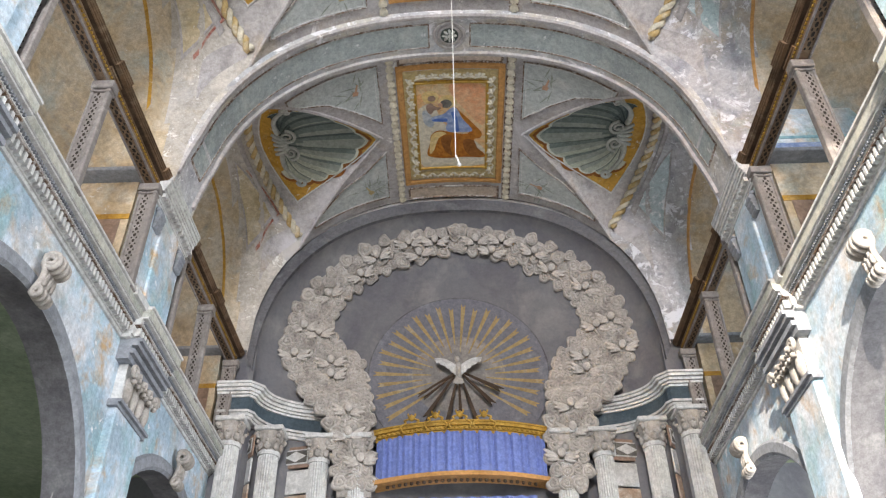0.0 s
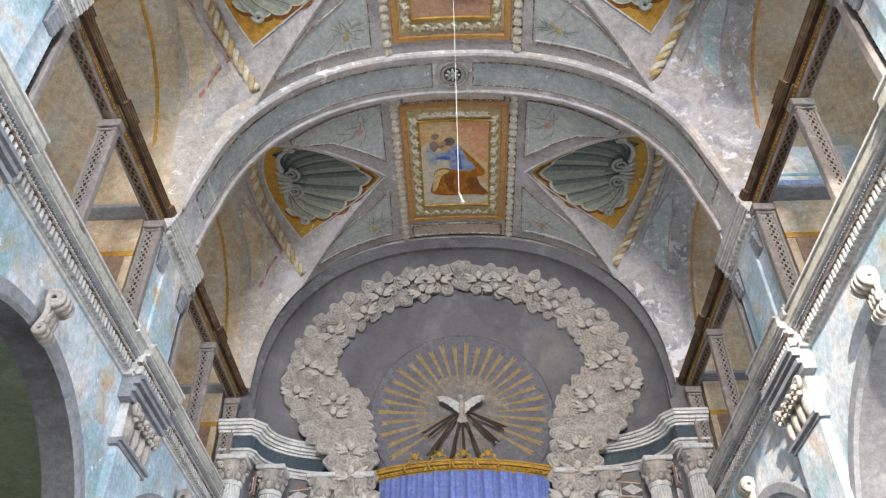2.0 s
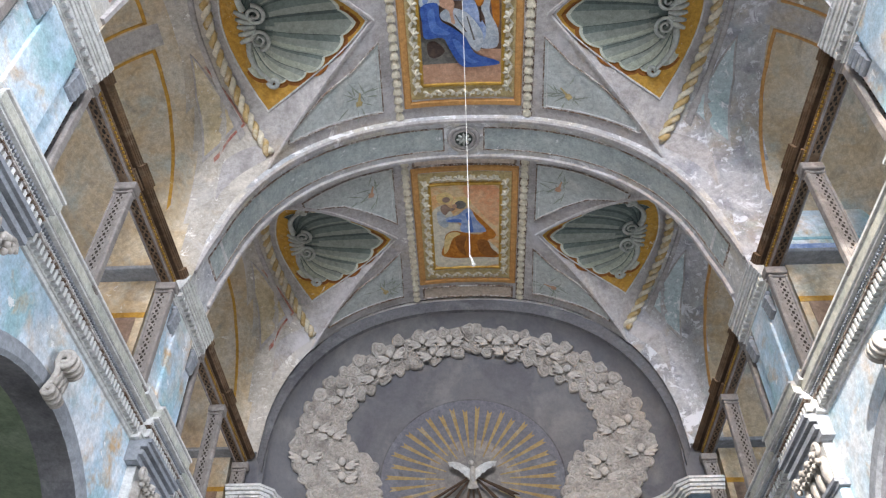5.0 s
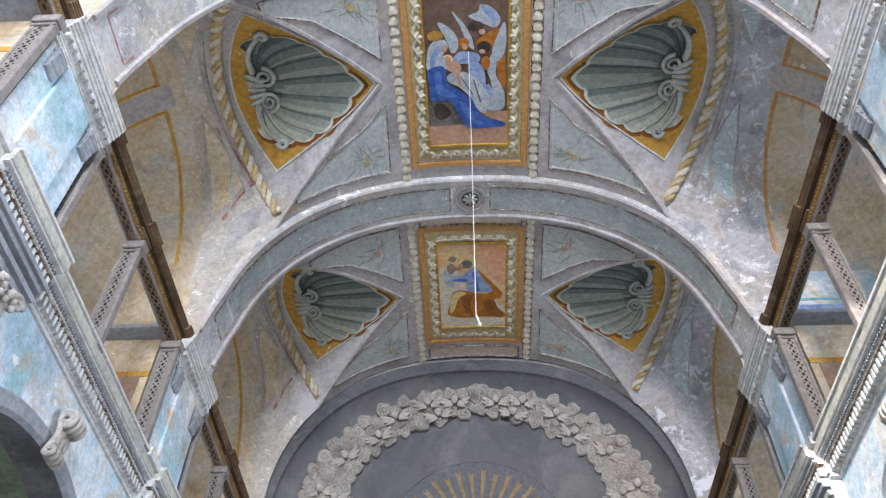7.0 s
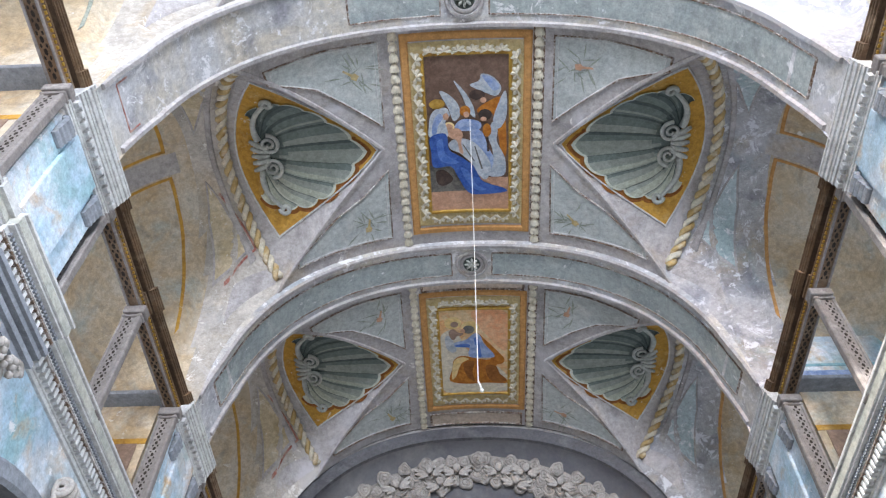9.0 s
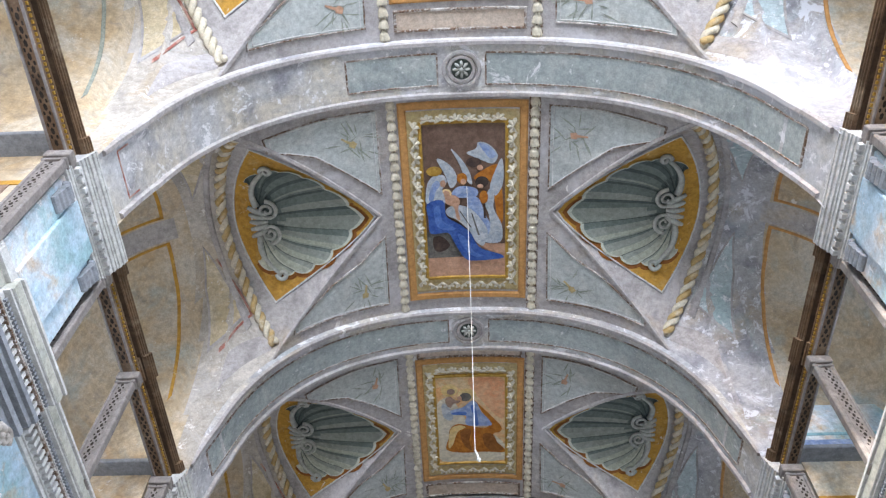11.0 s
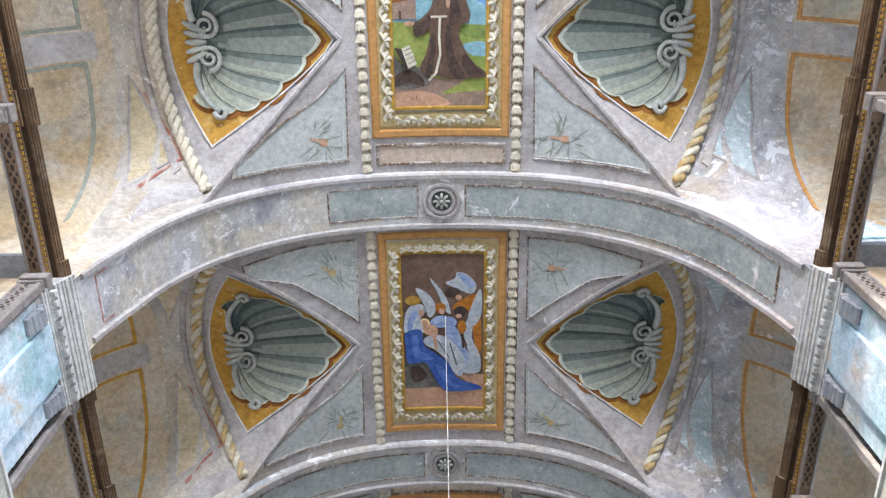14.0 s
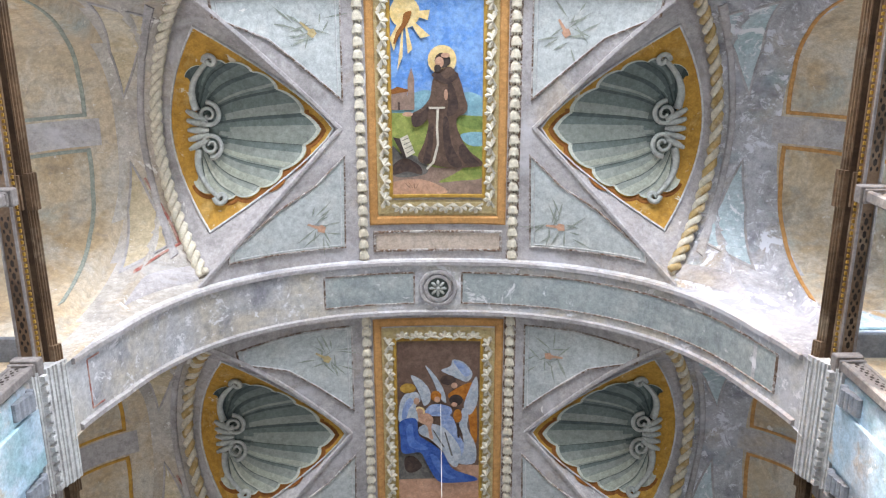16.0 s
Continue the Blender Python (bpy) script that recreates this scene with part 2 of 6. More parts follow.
def run_y(bm, prof, y0, y1, s=1, n=1):
    """Extrude a closed (x, z) outline along y; s mirrors it to the other side."""
    rings = []
    for k in range(n + 1):
        y = y0 + (y1 - y0) * k / n
        rings.append([bm.verts.new((s * x, y, z)) for x, z in prof])
    for a, b in zip(rings, rings[1:]):
        for i in range(len(prof)):
            j = (i + 1) % len(prof)
            bm.faces.new((a[i], a[j], b[j], b[i]))
    bm.faces.new(rings[0])
    bm.faces.new(rings[-1])


def grid(bm, fn, us, vs):
    rows = [[bm.verts.new(fn(u, v)) for v in vs] for u in us]
    for a, b in zip(rows, rows[1:]):
        for i in range(len(vs) - 1):
            bm.faces.new((a[i], a[i + 1], b[i + 1], b[i]))


def steps(a, b, n):
    return [a + (b - a) * i / n for i in range(n + 1)]


def ribbon(bm, pts, surf, width, height, closed=False, lift=0.0):
    """A raised moulding of that width and height along points (p, q) of a surface surf(p, q, d)."""
    pts = [Vector(p) for p in pts]
    n = len(pts)
    sides = []
    for i in range(n):
        a = pts[i - 1] if (i or closed) else pts[i]
        b = pts[(i + 1) % n] if (i < n - 1 or closed) else pts[i]
        d1, d2 = pts[i] - a, b - pts[i]
        n1 = Vector((-d1.y, d1.x)).normalized() if d1.length > 1e-9 else None
        n2 = Vector((-d2.y, d2.x)).normalized() if d2.length > 1e-9 else None
        if n1 is None:
            nn = n2
        elif n2 is None:
            nn = n1
        else:
            nn = (n1 + n2)
            nn = nn.normalized() if nn.length > 1e-6 else n1
            nn = nn / max(0.4, nn.dot(n1))
        w = width / 2
        o, i_ = pts[i] + nn * w, pts[i] - nn * w
        o2, i2 = pts[i] + nn * w * 0.6, pts[i] - nn * w * 0.6
        sides.append([bm.verts.new(surf(o.x, o.y, lift)), bm.verts.new(surf(o2.x, o2.y, lift + height)),
                      bm.verts.new(surf(i2.x, i2.y, lift + height)), bm.verts.new(surf(i_.x, i_.y, lift))])
    rng = range(n if closed else n - 1)
    for i in rng:
        a, b = sides[i], sides[(i + 1) % n]
        for k in range(3):
            bm.faces.new((a[k], a[k + 1], b[k + 1], b[k]))
    if not closed:
        bm.faces.new(sides[0])
        bm.faces.new(sides[-1])


def path(*pts, step=0.12):
    """Points along straight legs, no further apart than step."""
    out = [Vector(pts[0])]
    for a, b in zip(pts, pts[1:]):
        a, b = Vector(a), Vector(b)
        k = max(1, math.ceil((b - a).length / step))
        out += [a.lerp(b, i / k) for i in range(1, k + 1)]
    return out


def drape(bm, poly, surf, lift, step=0.15):
    """A filled outline (p, q) laid on a surface."""
    tmp = bmesh.new()
    vs = [tmp.verts.new((p[0], p[1], 0)) for p in poly]
    es = [tmp.edges.new((vs[i], vs[(i + 1) % len(vs)])) for i in range(len(vs))]
    bmesh.ops.triangle_fill(tmp, edges=es, use_beauty=True)
    for _ in range(5):
        longe = [e for e in tmp.edges if e.calc_length() > step]
        if not longe:
            break
        bmesh.ops.subdivide_edges(tmp, edges=longe, cuts=1)
        bmesh.ops.triangulate(tmp, faces=tmp.faces[:])
    idx = {v: bm.verts.new(surf(v.co.x, v.co.y, lift)) for v in tmp.verts}
    for f in tmp.faces:
        bm.faces.new([idx[v] for v in f.verts])
    tmp.free()


def tube(bm, pts, rad, seg=8, taper=None):
    pts = [Vector(p) for p in pts]
    rings = []
    for i, p in enumerate(pts):
        d = (pts[min(i + 1, len(pts) - 1)] - pts[max(i - 1, 0)]).normalized()
        a = d.orthogonal().normalized() if not rings else (rings[-1][1] - d * rings[-1][1].dot(d)).normalized()
        b = d.cross(a)
        r = rad * (taper(i / (len(pts) - 1)) if taper else 1.0)
        rings.append(([bm.verts.new(p + a * r * math.cos(2 * math.pi * k / seg) + b * r * math.sin(2 * math.pi * k / seg)) for k in range(seg)], a))
    for (r0, _), (r1, _) in zip(rings, rings[1:]):
        for k in range(seg):
            bm.faces.new((r0[k], r0[(k + 1) % seg], r1[(k + 1) % seg], r1[k]))
    bm.faces.new(rings[0][0])
    bm.faces.new(rings[-1][0])


def blob(bm, place, size, sub=2, squash=(1, 1, 1), turn=None):
    r = bmesh.ops.create_icosphere(bm, subdivisions=sub, radius=1.0)
    for v in r["verts"]:
        c = Vector((v.co.x * size * squash[0], v.co.y * size * squash[1], v.co.z * size * squash[2]))
        if turn is not None:
            c = turn @ c
        v.co = c + Vector(place)

# ---- plan ----
SPRING, RISE, HALF, POW = 8.8, 3.5, 3.6, 2.3
TIP, FOOT = 1.23, 2.9                      # where a lunette begins, and where its groins meet the arch
ARCH_W = 0.4                               # half the width of a transverse arch
ARCHES = [8.08, 3.7, -0.68, -5.06]
BAYS = [(8.48, 12.0), (4.1, 7.68), (-0.28, 3.3), (-4.66, -1.08), (-8.9, -5.46)]
BACK = 5.4                                 # back wall of the gallery
DECK = 7.1                                 # gallery floor
WALL = 3.95                                # face of the nave walls
END = 12.1


def barrel(x):
    q = min(1.0, abs(x) / HALF)
    return SPRING + RISE * max(0.0, 1 - q ** POW) ** (1 / POW)


def vault(x, y, d=0.0):
    """A point of the barrel vault, d below it along its normal."""
    e = 1e-3
    q = max(-HALF + 0.01, min(HALF - 0.01, x))
    sl = (barrel(q + e) - barrel(q - e)) / (2 * e)
    n = Vector((sl, 0, -1)).normalized()
    return Vector((x, y, barrel(x))) + n * d


def crown(a):
    if a < 3.5:
        return barrel(TIP)
    k = min(1.0, (a - 3.5) / (BACK - 3.5))
    return 9.6 + (barrel(TIP) - 9.6) * math.sqrt(max(0.0, 1 - k ** 2.2))


def lunette(s, y0, y1):
    """The cross vault on side s between two arches, as surf(a, y, d) with a the distance from the nave's axis."""
    ym, hw = (y0 + y1) / 2, (y1 - y0) / 2

    def raw(a, y):
        w = hw * min(1.0, max(1e-4, (a - TIP) / (FOOT - TIP)))
        v = min(1.0, abs(y - ym) / w)
        foot = barrel(a) if a <= HALF else (8.93 if a < 4.05 else DECK)
        p = 2.0 if a < FOOT else 2.0 + min(1.0, (a - FOOT) / 0.7) * 0.8
        return foot + max(0.0, crown(a) - foot) * max(0.0, 1 - v ** p) ** (1 / p)

    def surf(a, y, d=0.0):
        e = 0.02
        zx = (raw(a + e, y) - raw(a - e, y)) / (2 * e)
        zy = (raw(a, y + e) - raw(a, y - e)) / (2 * e)
        n = Vector((zx, zy, -1))
        n = n.normalized() if d else n
        return Vector((s * (a + n.x * d), y + n.y * d, raw(a, y) + n.z * d))

    def half(a):
        return hw * min(1.0, max(0.0, (a - TIP) / (FOOT - TIP)))

    return surf, half, ym, hw


def rope_at(v):
    """Distance from the axis of the rope moulding that edges a lunette, v from -1 to 1 along the bay."""
    return 2.87 + 0.72 * max(0.0, 1 - v * v) ** 0.8


# ---- vault ----
ceiling = thing("ceiling", "grey and pale green painted barrel vault with fresco panels", "ceiling", "structure")
for y0, y1 in BAYS:
    bm = bmesh.new()
    ym, hw = (y0 + y1) / 2, (y1 - y0) / 2
    reach = lambda y: TIP + (FOOT - TIP) * abs(y - ym) / hw
    grid(bm, lambda y, u: (u * reach(y), y, barrel(u * reach(y))), steps(y0, y1, 24), steps(-1, 1, 40))
    part("vault_web", bm, M_GREY, ceiling, smooth=True)
    for s in (-1, 1):
        surf, half, ym, hw = lunette(s, y0, y1)
        bm = bmesh.new()
        deep = 5.385 if y1 > -0.5 else 4.7
        avals = steps(TIP + 0.002, FOOT, 16) + steps(FOOT + 0.06, HALF, 12) + steps(HALF + 0.01, deep, 22)
        fr = [math.copysign(1 - (1 - abs(k)) ** 1.8, k) for k in steps(-1, 1, 44)]
        grid(bm, lambda a, v: surf(a, ym + v * half(a)), avals, fr)
        for f in bm.faces:
            c = f.calc_center_median()
            v = (c.y - ym) / hw
            f.material_index = 0 if abs(c.x) < rope_at(v) - 0.03 else (1 if abs(c.x) < (4.32 if s > 0 else 4.08) - 0.2 * v ** 4 else 2)
        part("lunette", bm, [M_GREY, M_LUN if s > 0 else M_LUNL, M_GAL], ceiling, smooth=True)
        # gallery back wall, ledge
        wx = s * BACK
        if y1 > -0.5:
            bm = bmesh.new()
            wa, wb = sorted((wx, wx + s * 0.3))
            box(bm, wa, wb, y0 - 0.4, ym - 0.62, DECK - 0.2, 12.4)
            box(bm, wa, wb, ym + 0.62, y1 + 0.4, DECK - 0.2, 12.4)
            box(bm, wa, wb, ym - 0.62, ym + 0.62, 9.15, 12.4)
            box(bm, wa, wb, ym - 0.62, ym + 0.62, DECK - 0.2, 7.55)
            part("gallery_wall", bm, M_GAL, ceiling)

# transverse arches


def arch_face(x, y, d=0.0):
    """The soffit of a transverse arch, d below it; its feet draw back to stand on the pier blocks."""
    p = vault(x, y, 0.09 + d)
    p.x += math.copysign(0.115 * max(0.0, min(1.0, (9.75 - p.z) / 0.8)), p.x)
    p.z = max(p.z, 8.925)
    return p


for ya in ARCHES:
    arch = thing("transverse_arch", "painted plaster transverse arch with pale green soffit panels and a rosette", "arch", "structure", (0, ya, 8.8))
    bm = bmesh.new()
    xs = [HALF * math.sin(t) for t in steps(-math.pi / 2, math.pi / 2, 72)]
    ring = []
    for x in xs:
        lo, hi = arch_face(x, 0), arch_face(x, 0, -0.44)
        ring.append([bm.verts.new((p.x, ya + yy, p.z)) for p, yy in ((lo, -ARCH_W), (lo, ARCH_W), (hi, ARCH_W), (hi, -ARCH_W))])
    for a, b in zip(ring, ring[1:]):
        for k in range(4):
            bm.faces.new((a[k], a[(k + 1) % 4], b[(k + 1) % 4], b[k]))
    bm.faces.new(ring[0])
    bm.faces.new(ring[-1])
    part("arch_ring", bm, M_ARCH, arch)
    asurf = arch_face
    for yo in (-0.36, 0.36):
        bm = bmesh.new()
        ribbon(bm, [(x, ya + yo) for x in xs[1:-1]], asurf, 0.08, 0.04)
        part("edge_moulding", bm, M_GREY, arch)
    for lo_, hi_ in ((-1.55 if ya == ARCHES[1] else -3.57, -0.33), (0.33, 3.57)):
        xx = [x for x in steps(lo_, hi_, 40)]
        bm = bmesh.new()
        for yo in (-0.22, 0.22):
            ribbon(bm, [(x, ya + yo) for x in xx], asurf, 0.026, 0.014)
        for x in (lo_, hi_):
            ribbon(bm, [(x, ya - 0.22), (x, ya + 0.22)], asurf, 0.026 if abs(x) < 2 else 0.004, 0.014)
        part("panel_border", bm, M_MAROON, arch)
        bm = bmesh.new()
        grid(bm, lambda x, y: asurf(x, ya + y, 0.005), xx, (-0.21, 0.21))
        part("soffit_panel", bm, M_GREEN, arch)
    if ya == ARCHES[1]:
        bm = bmesh.new()
        ribbon(bm, [(-3.584, ya - 0.27), (-3.584, ya + 0.27)], asurf, 0.0016, 0.006)
        for yo in (-0.27, 0.27):
            ribbon(bm, [(x, ya + yo) for x in steps(-3.584, -3.565, 5)], asurf, 0.022, 0.006)
        part("red_line", bm, M_RED, arch, "flaking red painted line")
    # rosette
    bm = bmesh.new()
    for r0, h in ((0.24, 0.03), (0.17, 0.025)):
        ribbon(bm, [(r0 * math.cos(t), ya + r0 * math.sin(t)) for t in steps(0, 2 * math.pi, 28)[:-1]], asurf, 0.06, h, closed=True)
    part("rosette_ring", bm, M_GREY, arch)
    bm = bmesh.new()
    drape(bm, [(0.15 * math.cos(t), ya + 0.15 * math.sin(t)) for t in steps(0, 2 * math.pi, 20)[:-1]], asurf, 0.006)
    part("rosette_ground", bm, M_SHELLD, arch)
    bm = bmesh.new()
    for k in range(8):
        t = k * math.pi / 4
        c = asurf(0.075 * math.cos(t), ya + 0.075 * math.sin(t), 0.02)
        blob(bm, c, 0.055, 1, (1, 0.45, 0.5), Matrix.Rotation(t, 3, "Z"))
    blob(bm, asurf(0, ya, 0.03), 0.035, 1)
    part("rosette_flower", bm, M_SHELL, arch, smooth=True)

# ---- nave walls ----
ARCADES = [6.15, 10.6, 1.7, -2.7, -7.1]
OPEN_R, OPEN_Z = 2.03, 3.99


def arcade_wall(s):
    wall = thing("wall_left" if s < 0 else "wall_right", "pale blue peeling plaster nave wall with round arches", "wall", "structure")
    bm = bmesh.new()
    cuts = sorted(ARCADES)
    edges = [-10.2] + [(a + b) / 2 for a, b in zip(cuts, cuts[1:])] + [12.6]
    for k, yc in enumerate(cuts):
        a, b = edges[k], edges[k + 1]
        arc = [(yc - OPEN_R * math.cos(t), OPEN_Z + OPEN_R * math.sin(t)) for t in steps(0, math.pi, 28)]
        for x in (WALL, WALL + 0.34):
            inner = [bm.verts.new((s * x, y, z)) for y, z in arc]
            top = [bm.verts.new((s * x, y, 7.05)) for y, z in arc]
            for i in range(len(arc) - 1):
                bm.faces.new((inner[i], inner[i + 1], top[i + 1], top[i]))
            for y0, y1 in ((a, yc - OPEN_R), (yc + OPEN_R, b)):
                v = [bm.verts.new((s * x, y, z)) for y, z in ((y0, 0), (y1, 0), (y1, 7.05), (y0, 7.05))]
                bm.faces.new(v)
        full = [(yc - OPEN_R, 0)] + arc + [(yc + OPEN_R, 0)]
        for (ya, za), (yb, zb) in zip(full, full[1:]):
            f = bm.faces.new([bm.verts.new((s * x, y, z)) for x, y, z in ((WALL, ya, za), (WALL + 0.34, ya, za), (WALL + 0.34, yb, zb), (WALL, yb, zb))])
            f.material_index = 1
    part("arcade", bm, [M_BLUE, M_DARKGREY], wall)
    for yc in cuts:
        bm = bmesh.new()
        outer = [(yc - (OPEN_R + 0.1) * math.cos(t), OPEN_Z + (OPEN_R + 0.1) * math.sin(t)) for t in steps(0, math.pi, 32)]
        wsurf = lambda y, z, d=0.0: Vector((s * (WALL - d), y, z))
        ribbon(bm, outer, wsurf, 0.2, 0.035)
        part("archivolt", bm, M_LEDGE, wall)
        part("keystone_scroll", keystone(s, yc), M_CLOUD, wall, "grey stucco scroll keystone", smooth=True)
    return wall


def keystone(s, yc):
    """A scroll with two volutes and a leaf."""
    bm = bmesh.new()
    top = OPEN_Z + OPEN_R
    curve = [(0.14 + 0.1 * (1 - q / 15) * math.cos(2.2 - q), 0.3 + 0.1 * (1 - q / 15) * math.sin(2.2 - q)) for q in steps(11, 0, 30)]
    curve += [(0.06 + 0.05 * math.sin(k * 3.0), 0.34 - 0.34 * k) for k in steps(0.15, 1, 10)]
    curve += [(0.1 + 0.055 * (1 - q / 9) * math.cos(3.6 + q), -0.03 + 0.055 * (1 - q / 9) * math.sin(3.6 + q)) for q in steps(0, 6, 14)]
    for dy, r in ((-0.1, 0.03), (-0.035, 0.036), (0.035, 0.036), (0.1, 0.03)):
        tube(bm, [(s * (WALL - d), yc + dy, top + z) for d, z in curve], r, 6)
    for k in range(3):
        blob(bm, (s * (WALL - 0.12), yc + (k - 1) * 0.07, top + 0.1), 0.055, 1, (0.6, 0.7, 1.5))
    return bm


walls = {s: arcade_wall(s) for s in (-1, 1)}

PILASTERS = [8.3, 3.9, -1.0, -5.2]
LOWER = {-1: [8.66, 4.2, -0.3, -4.7], 1: [8.42, 4.0, -0.4, -4.8]}


def stepped(x0, z0, sizes):
    """An outline of stacked mouldings, from the bottom up: (projection, height)."""
    pts = []
    z = z0
    for p, h in sizes:
        pts += [(x0 - p, z), (x0 - p, z + h)]
        z += h
    return pts + [(x0 + 0.12, z), (x0 + 0.12, z0)]


LOW = [(0.03, 0.04), (0.05, 0.12), (0.12, 0.025), (0.13, 0.055), (0.19, 0.02), (0.21, 0.12), (0.24, 0.03)]
TOPB = [(0.02, 0.03), (0.0, 0.05), (0.05, 0.03), (0.08, 0.03), (0.11, 0.03)]


def run_with_breaks(bm, x0, z0, sizes, y0, y1, s, breaks):
    """A cornice along y that steps forward at each break (centre, half length, how far)."""
    cuts = sorted(breaks)
    y = y0
    for c, h, d in cuts:
        if c + h < y0 or c - h > y1:
            continue
        if c - h > y:
            run_y(bm, stepped(x0, z0, sizes), y, c - h, s)
        run_y(bm, stepped(x0 - d, z0, sizes), max(c - h, y0), min(c + h, y1), s)
        y = c + h
    if y < y1:
        run_y(bm, stepped(x0, z0, sizes), y, y1, s)


def low_cornice(s):
    co = thing("cornice", "weathered white stucco cornice with a dentil row", "cornice", "structure", (s * WALL, 0, 6.75))
    bm = bmesh.new()
    run_with_breaks(bm, WALL, 6.74, LOW, -10, 12.3, s, [(c, 0.62, 0.1) for c in LOWER[s]])
    part("cornice_run", bm, M_STUCCO, co)
    bm = bmesh.new()
    y = 0.0
    while y < 12.2:
        d = 0.1 if any(abs(y - c) < 0.6 for c in LOWER[s]) else 0.0
        x = WALL - 0.05 - d
        box(bm, min(s * x, s * (x - 0.06)), max(s * x, s * (x - 0.06)), y, y + 0.042, 6.79, 6.895)
        y += 0.082
    ob = part("dentil_row", bm, M_STUCCO, co)
    ob["kind"] = "stuff"
    bm = bmesh.new()
    y = 0.0
    while y < 12.2:
        d = 0.1 if any(abs(y - c) < 0.6 for c in LOWER[s]) else 0.0
        box(bm, *sorted((s * (WALL - 0.13 - d), s * (WALL - 0.155 - d))), y, y + 0.022, 6.935, 6.97)
        y += 0.045
    ob = part("bead_row", bm, M_LEDGE, co)
    ob["kind"] = "stuff"
    bm = bmesh.new()
    run_with_breaks(bm, WALL - 0.118, 6.898, [(0.01, 0.018)], -10, 12.3, s, [(c, 0.615, 0.1) for c in LOWER[s]])
    part("brown_fillet", bm, M_MAROON, co)
    bm = bmesh.new()
    run_with_breaks(bm, WALL - 0.21, 7.005, [(0.004, 0.1)], -10, 12.3, s, [(c, 0.622, 0.1) for c in LOWER[s]])
    part("fascia", bm, M_FASCIA, co, "plain grey-green painted fascia")
    # gallery deck
    bm = bmesh.new()
    box(bm, min(s * 3.9, s * 5.7), max(s * 3.9, s * 5.7), -10, 12.4, 6.9, DECK)
    part("gallery_deck", bm, M_LEDGE, co)
    return co


def pilaster(s, yc):
    p = thing("pilaster", "pale blue pilaster with a leafy white stucco capital", "pilaster", "structure", (s * WALL, yc, 0), "nave pilasters")
    bm = bmesh.new()
    x0, x1 = sorted((s * (WALL - 0.1), s * (WALL + 0.02)))
    box(bm, x0, x1, yc - 0.42, yc + 0.42, 0, 5.95, 0.02)
    part("shaft", bm, M_BLUE, p)
    bm = bmesh.new()
    run_y(bm, stepped(WALL - 0.08, 5.93, [(0.04, 0.04), (0.08, 0.04)]), yc - 0.48, yc + 0.48, s)
    part("astragal", bm, M_LEDGE, p)
    bm = bmesh.new()
    x0, x1 = sorted((s * (WALL - 0.11), s * (WALL + 0.02)))
    box(bm, x0, x1, yc - 0.42, yc + 0.42, 6.01, 6.5)
    bell = part("bell", bm, M_STUCCO, p)
    bm = bmesh.new()
    run_y(bm, stepped(WALL - 0.1, 6.48, [(0.05, 0.07), (0.1, 0.06), (0.05, 0.04), (0.13, 0.05), (0.17, 0.05)]), yc - 0.56, yc + 0.56, s)
    part("abacus", bm, M_LEDGE, p)
    for k, dy in enumerate((-0.3, -0.1, 0.1, 0.3)):
        bm = bmesh.new()
        blob(bm, (s * (WALL - 0.12), yc + dy, 6.19), 0.1, 2, (0.55, 0.95, 1.75))
        for dz, r_ in ((0.15, 0.06), (0.08, 0.05)):
            for q in (-0.05, 0.05):
                blob(bm, (s * (WALL - 0.2), yc + dy + q * (1.6 - dz * 5), 6.2 + dz), r_, 1, (0.8, 0.8, 0.7))
        blob(bm, (s * (WALL - 0.21), yc + dy, 6.38), 0.06, 1, (0.9, 1.2, 0.6))
        part("acanthus_leaf", bm, M_CLOUD, bell, smooth=True)
    for dy in (-0.4, 0.4):
        bm = bmesh.new()
        tube(bm, [(s * (WALL - 0.2), yc + dy + 0.08 * (1 - t / 11) * math.cos(t), 6.38 + 0.08 * (1 - t / 11) * math.sin(t)) for t in steps(0, 9, 22)], 0.03, 6)
        part("volute", bm, M_CLOUD, bell, smooth=True)
    return p


for s in (-1, 1):
    low_cornice(s)
    for yc in LOWER[s]:
        pilaster(s, yc)

# ---- gallery: piers, posts and the beam over them ----
MIDS = [10.35, 5.95, 1.6, -2.8]
PIER_H = 0.62


def pierced(bm, spot, n, across, along):
    """A row of flat patches coloured like the shade in openings, two small and one large in turn; spot(u, v) places
    them on a strip.
    """
    for k in range(n):
        u = (k + 0.5) / n
        for v, size in (((0.5, 1.0),) if k % 2 else ((0.24, 0.6), (0.76, 0.6))):
            ring_ = []
            for q in range(6):
                t = q * math.pi / 3
                ring_.append(bm.verts.new(spot(u + along * size * math.cos(t) / n, v + across * size * math.sin(t))))
            bm.faces.new(ring_)


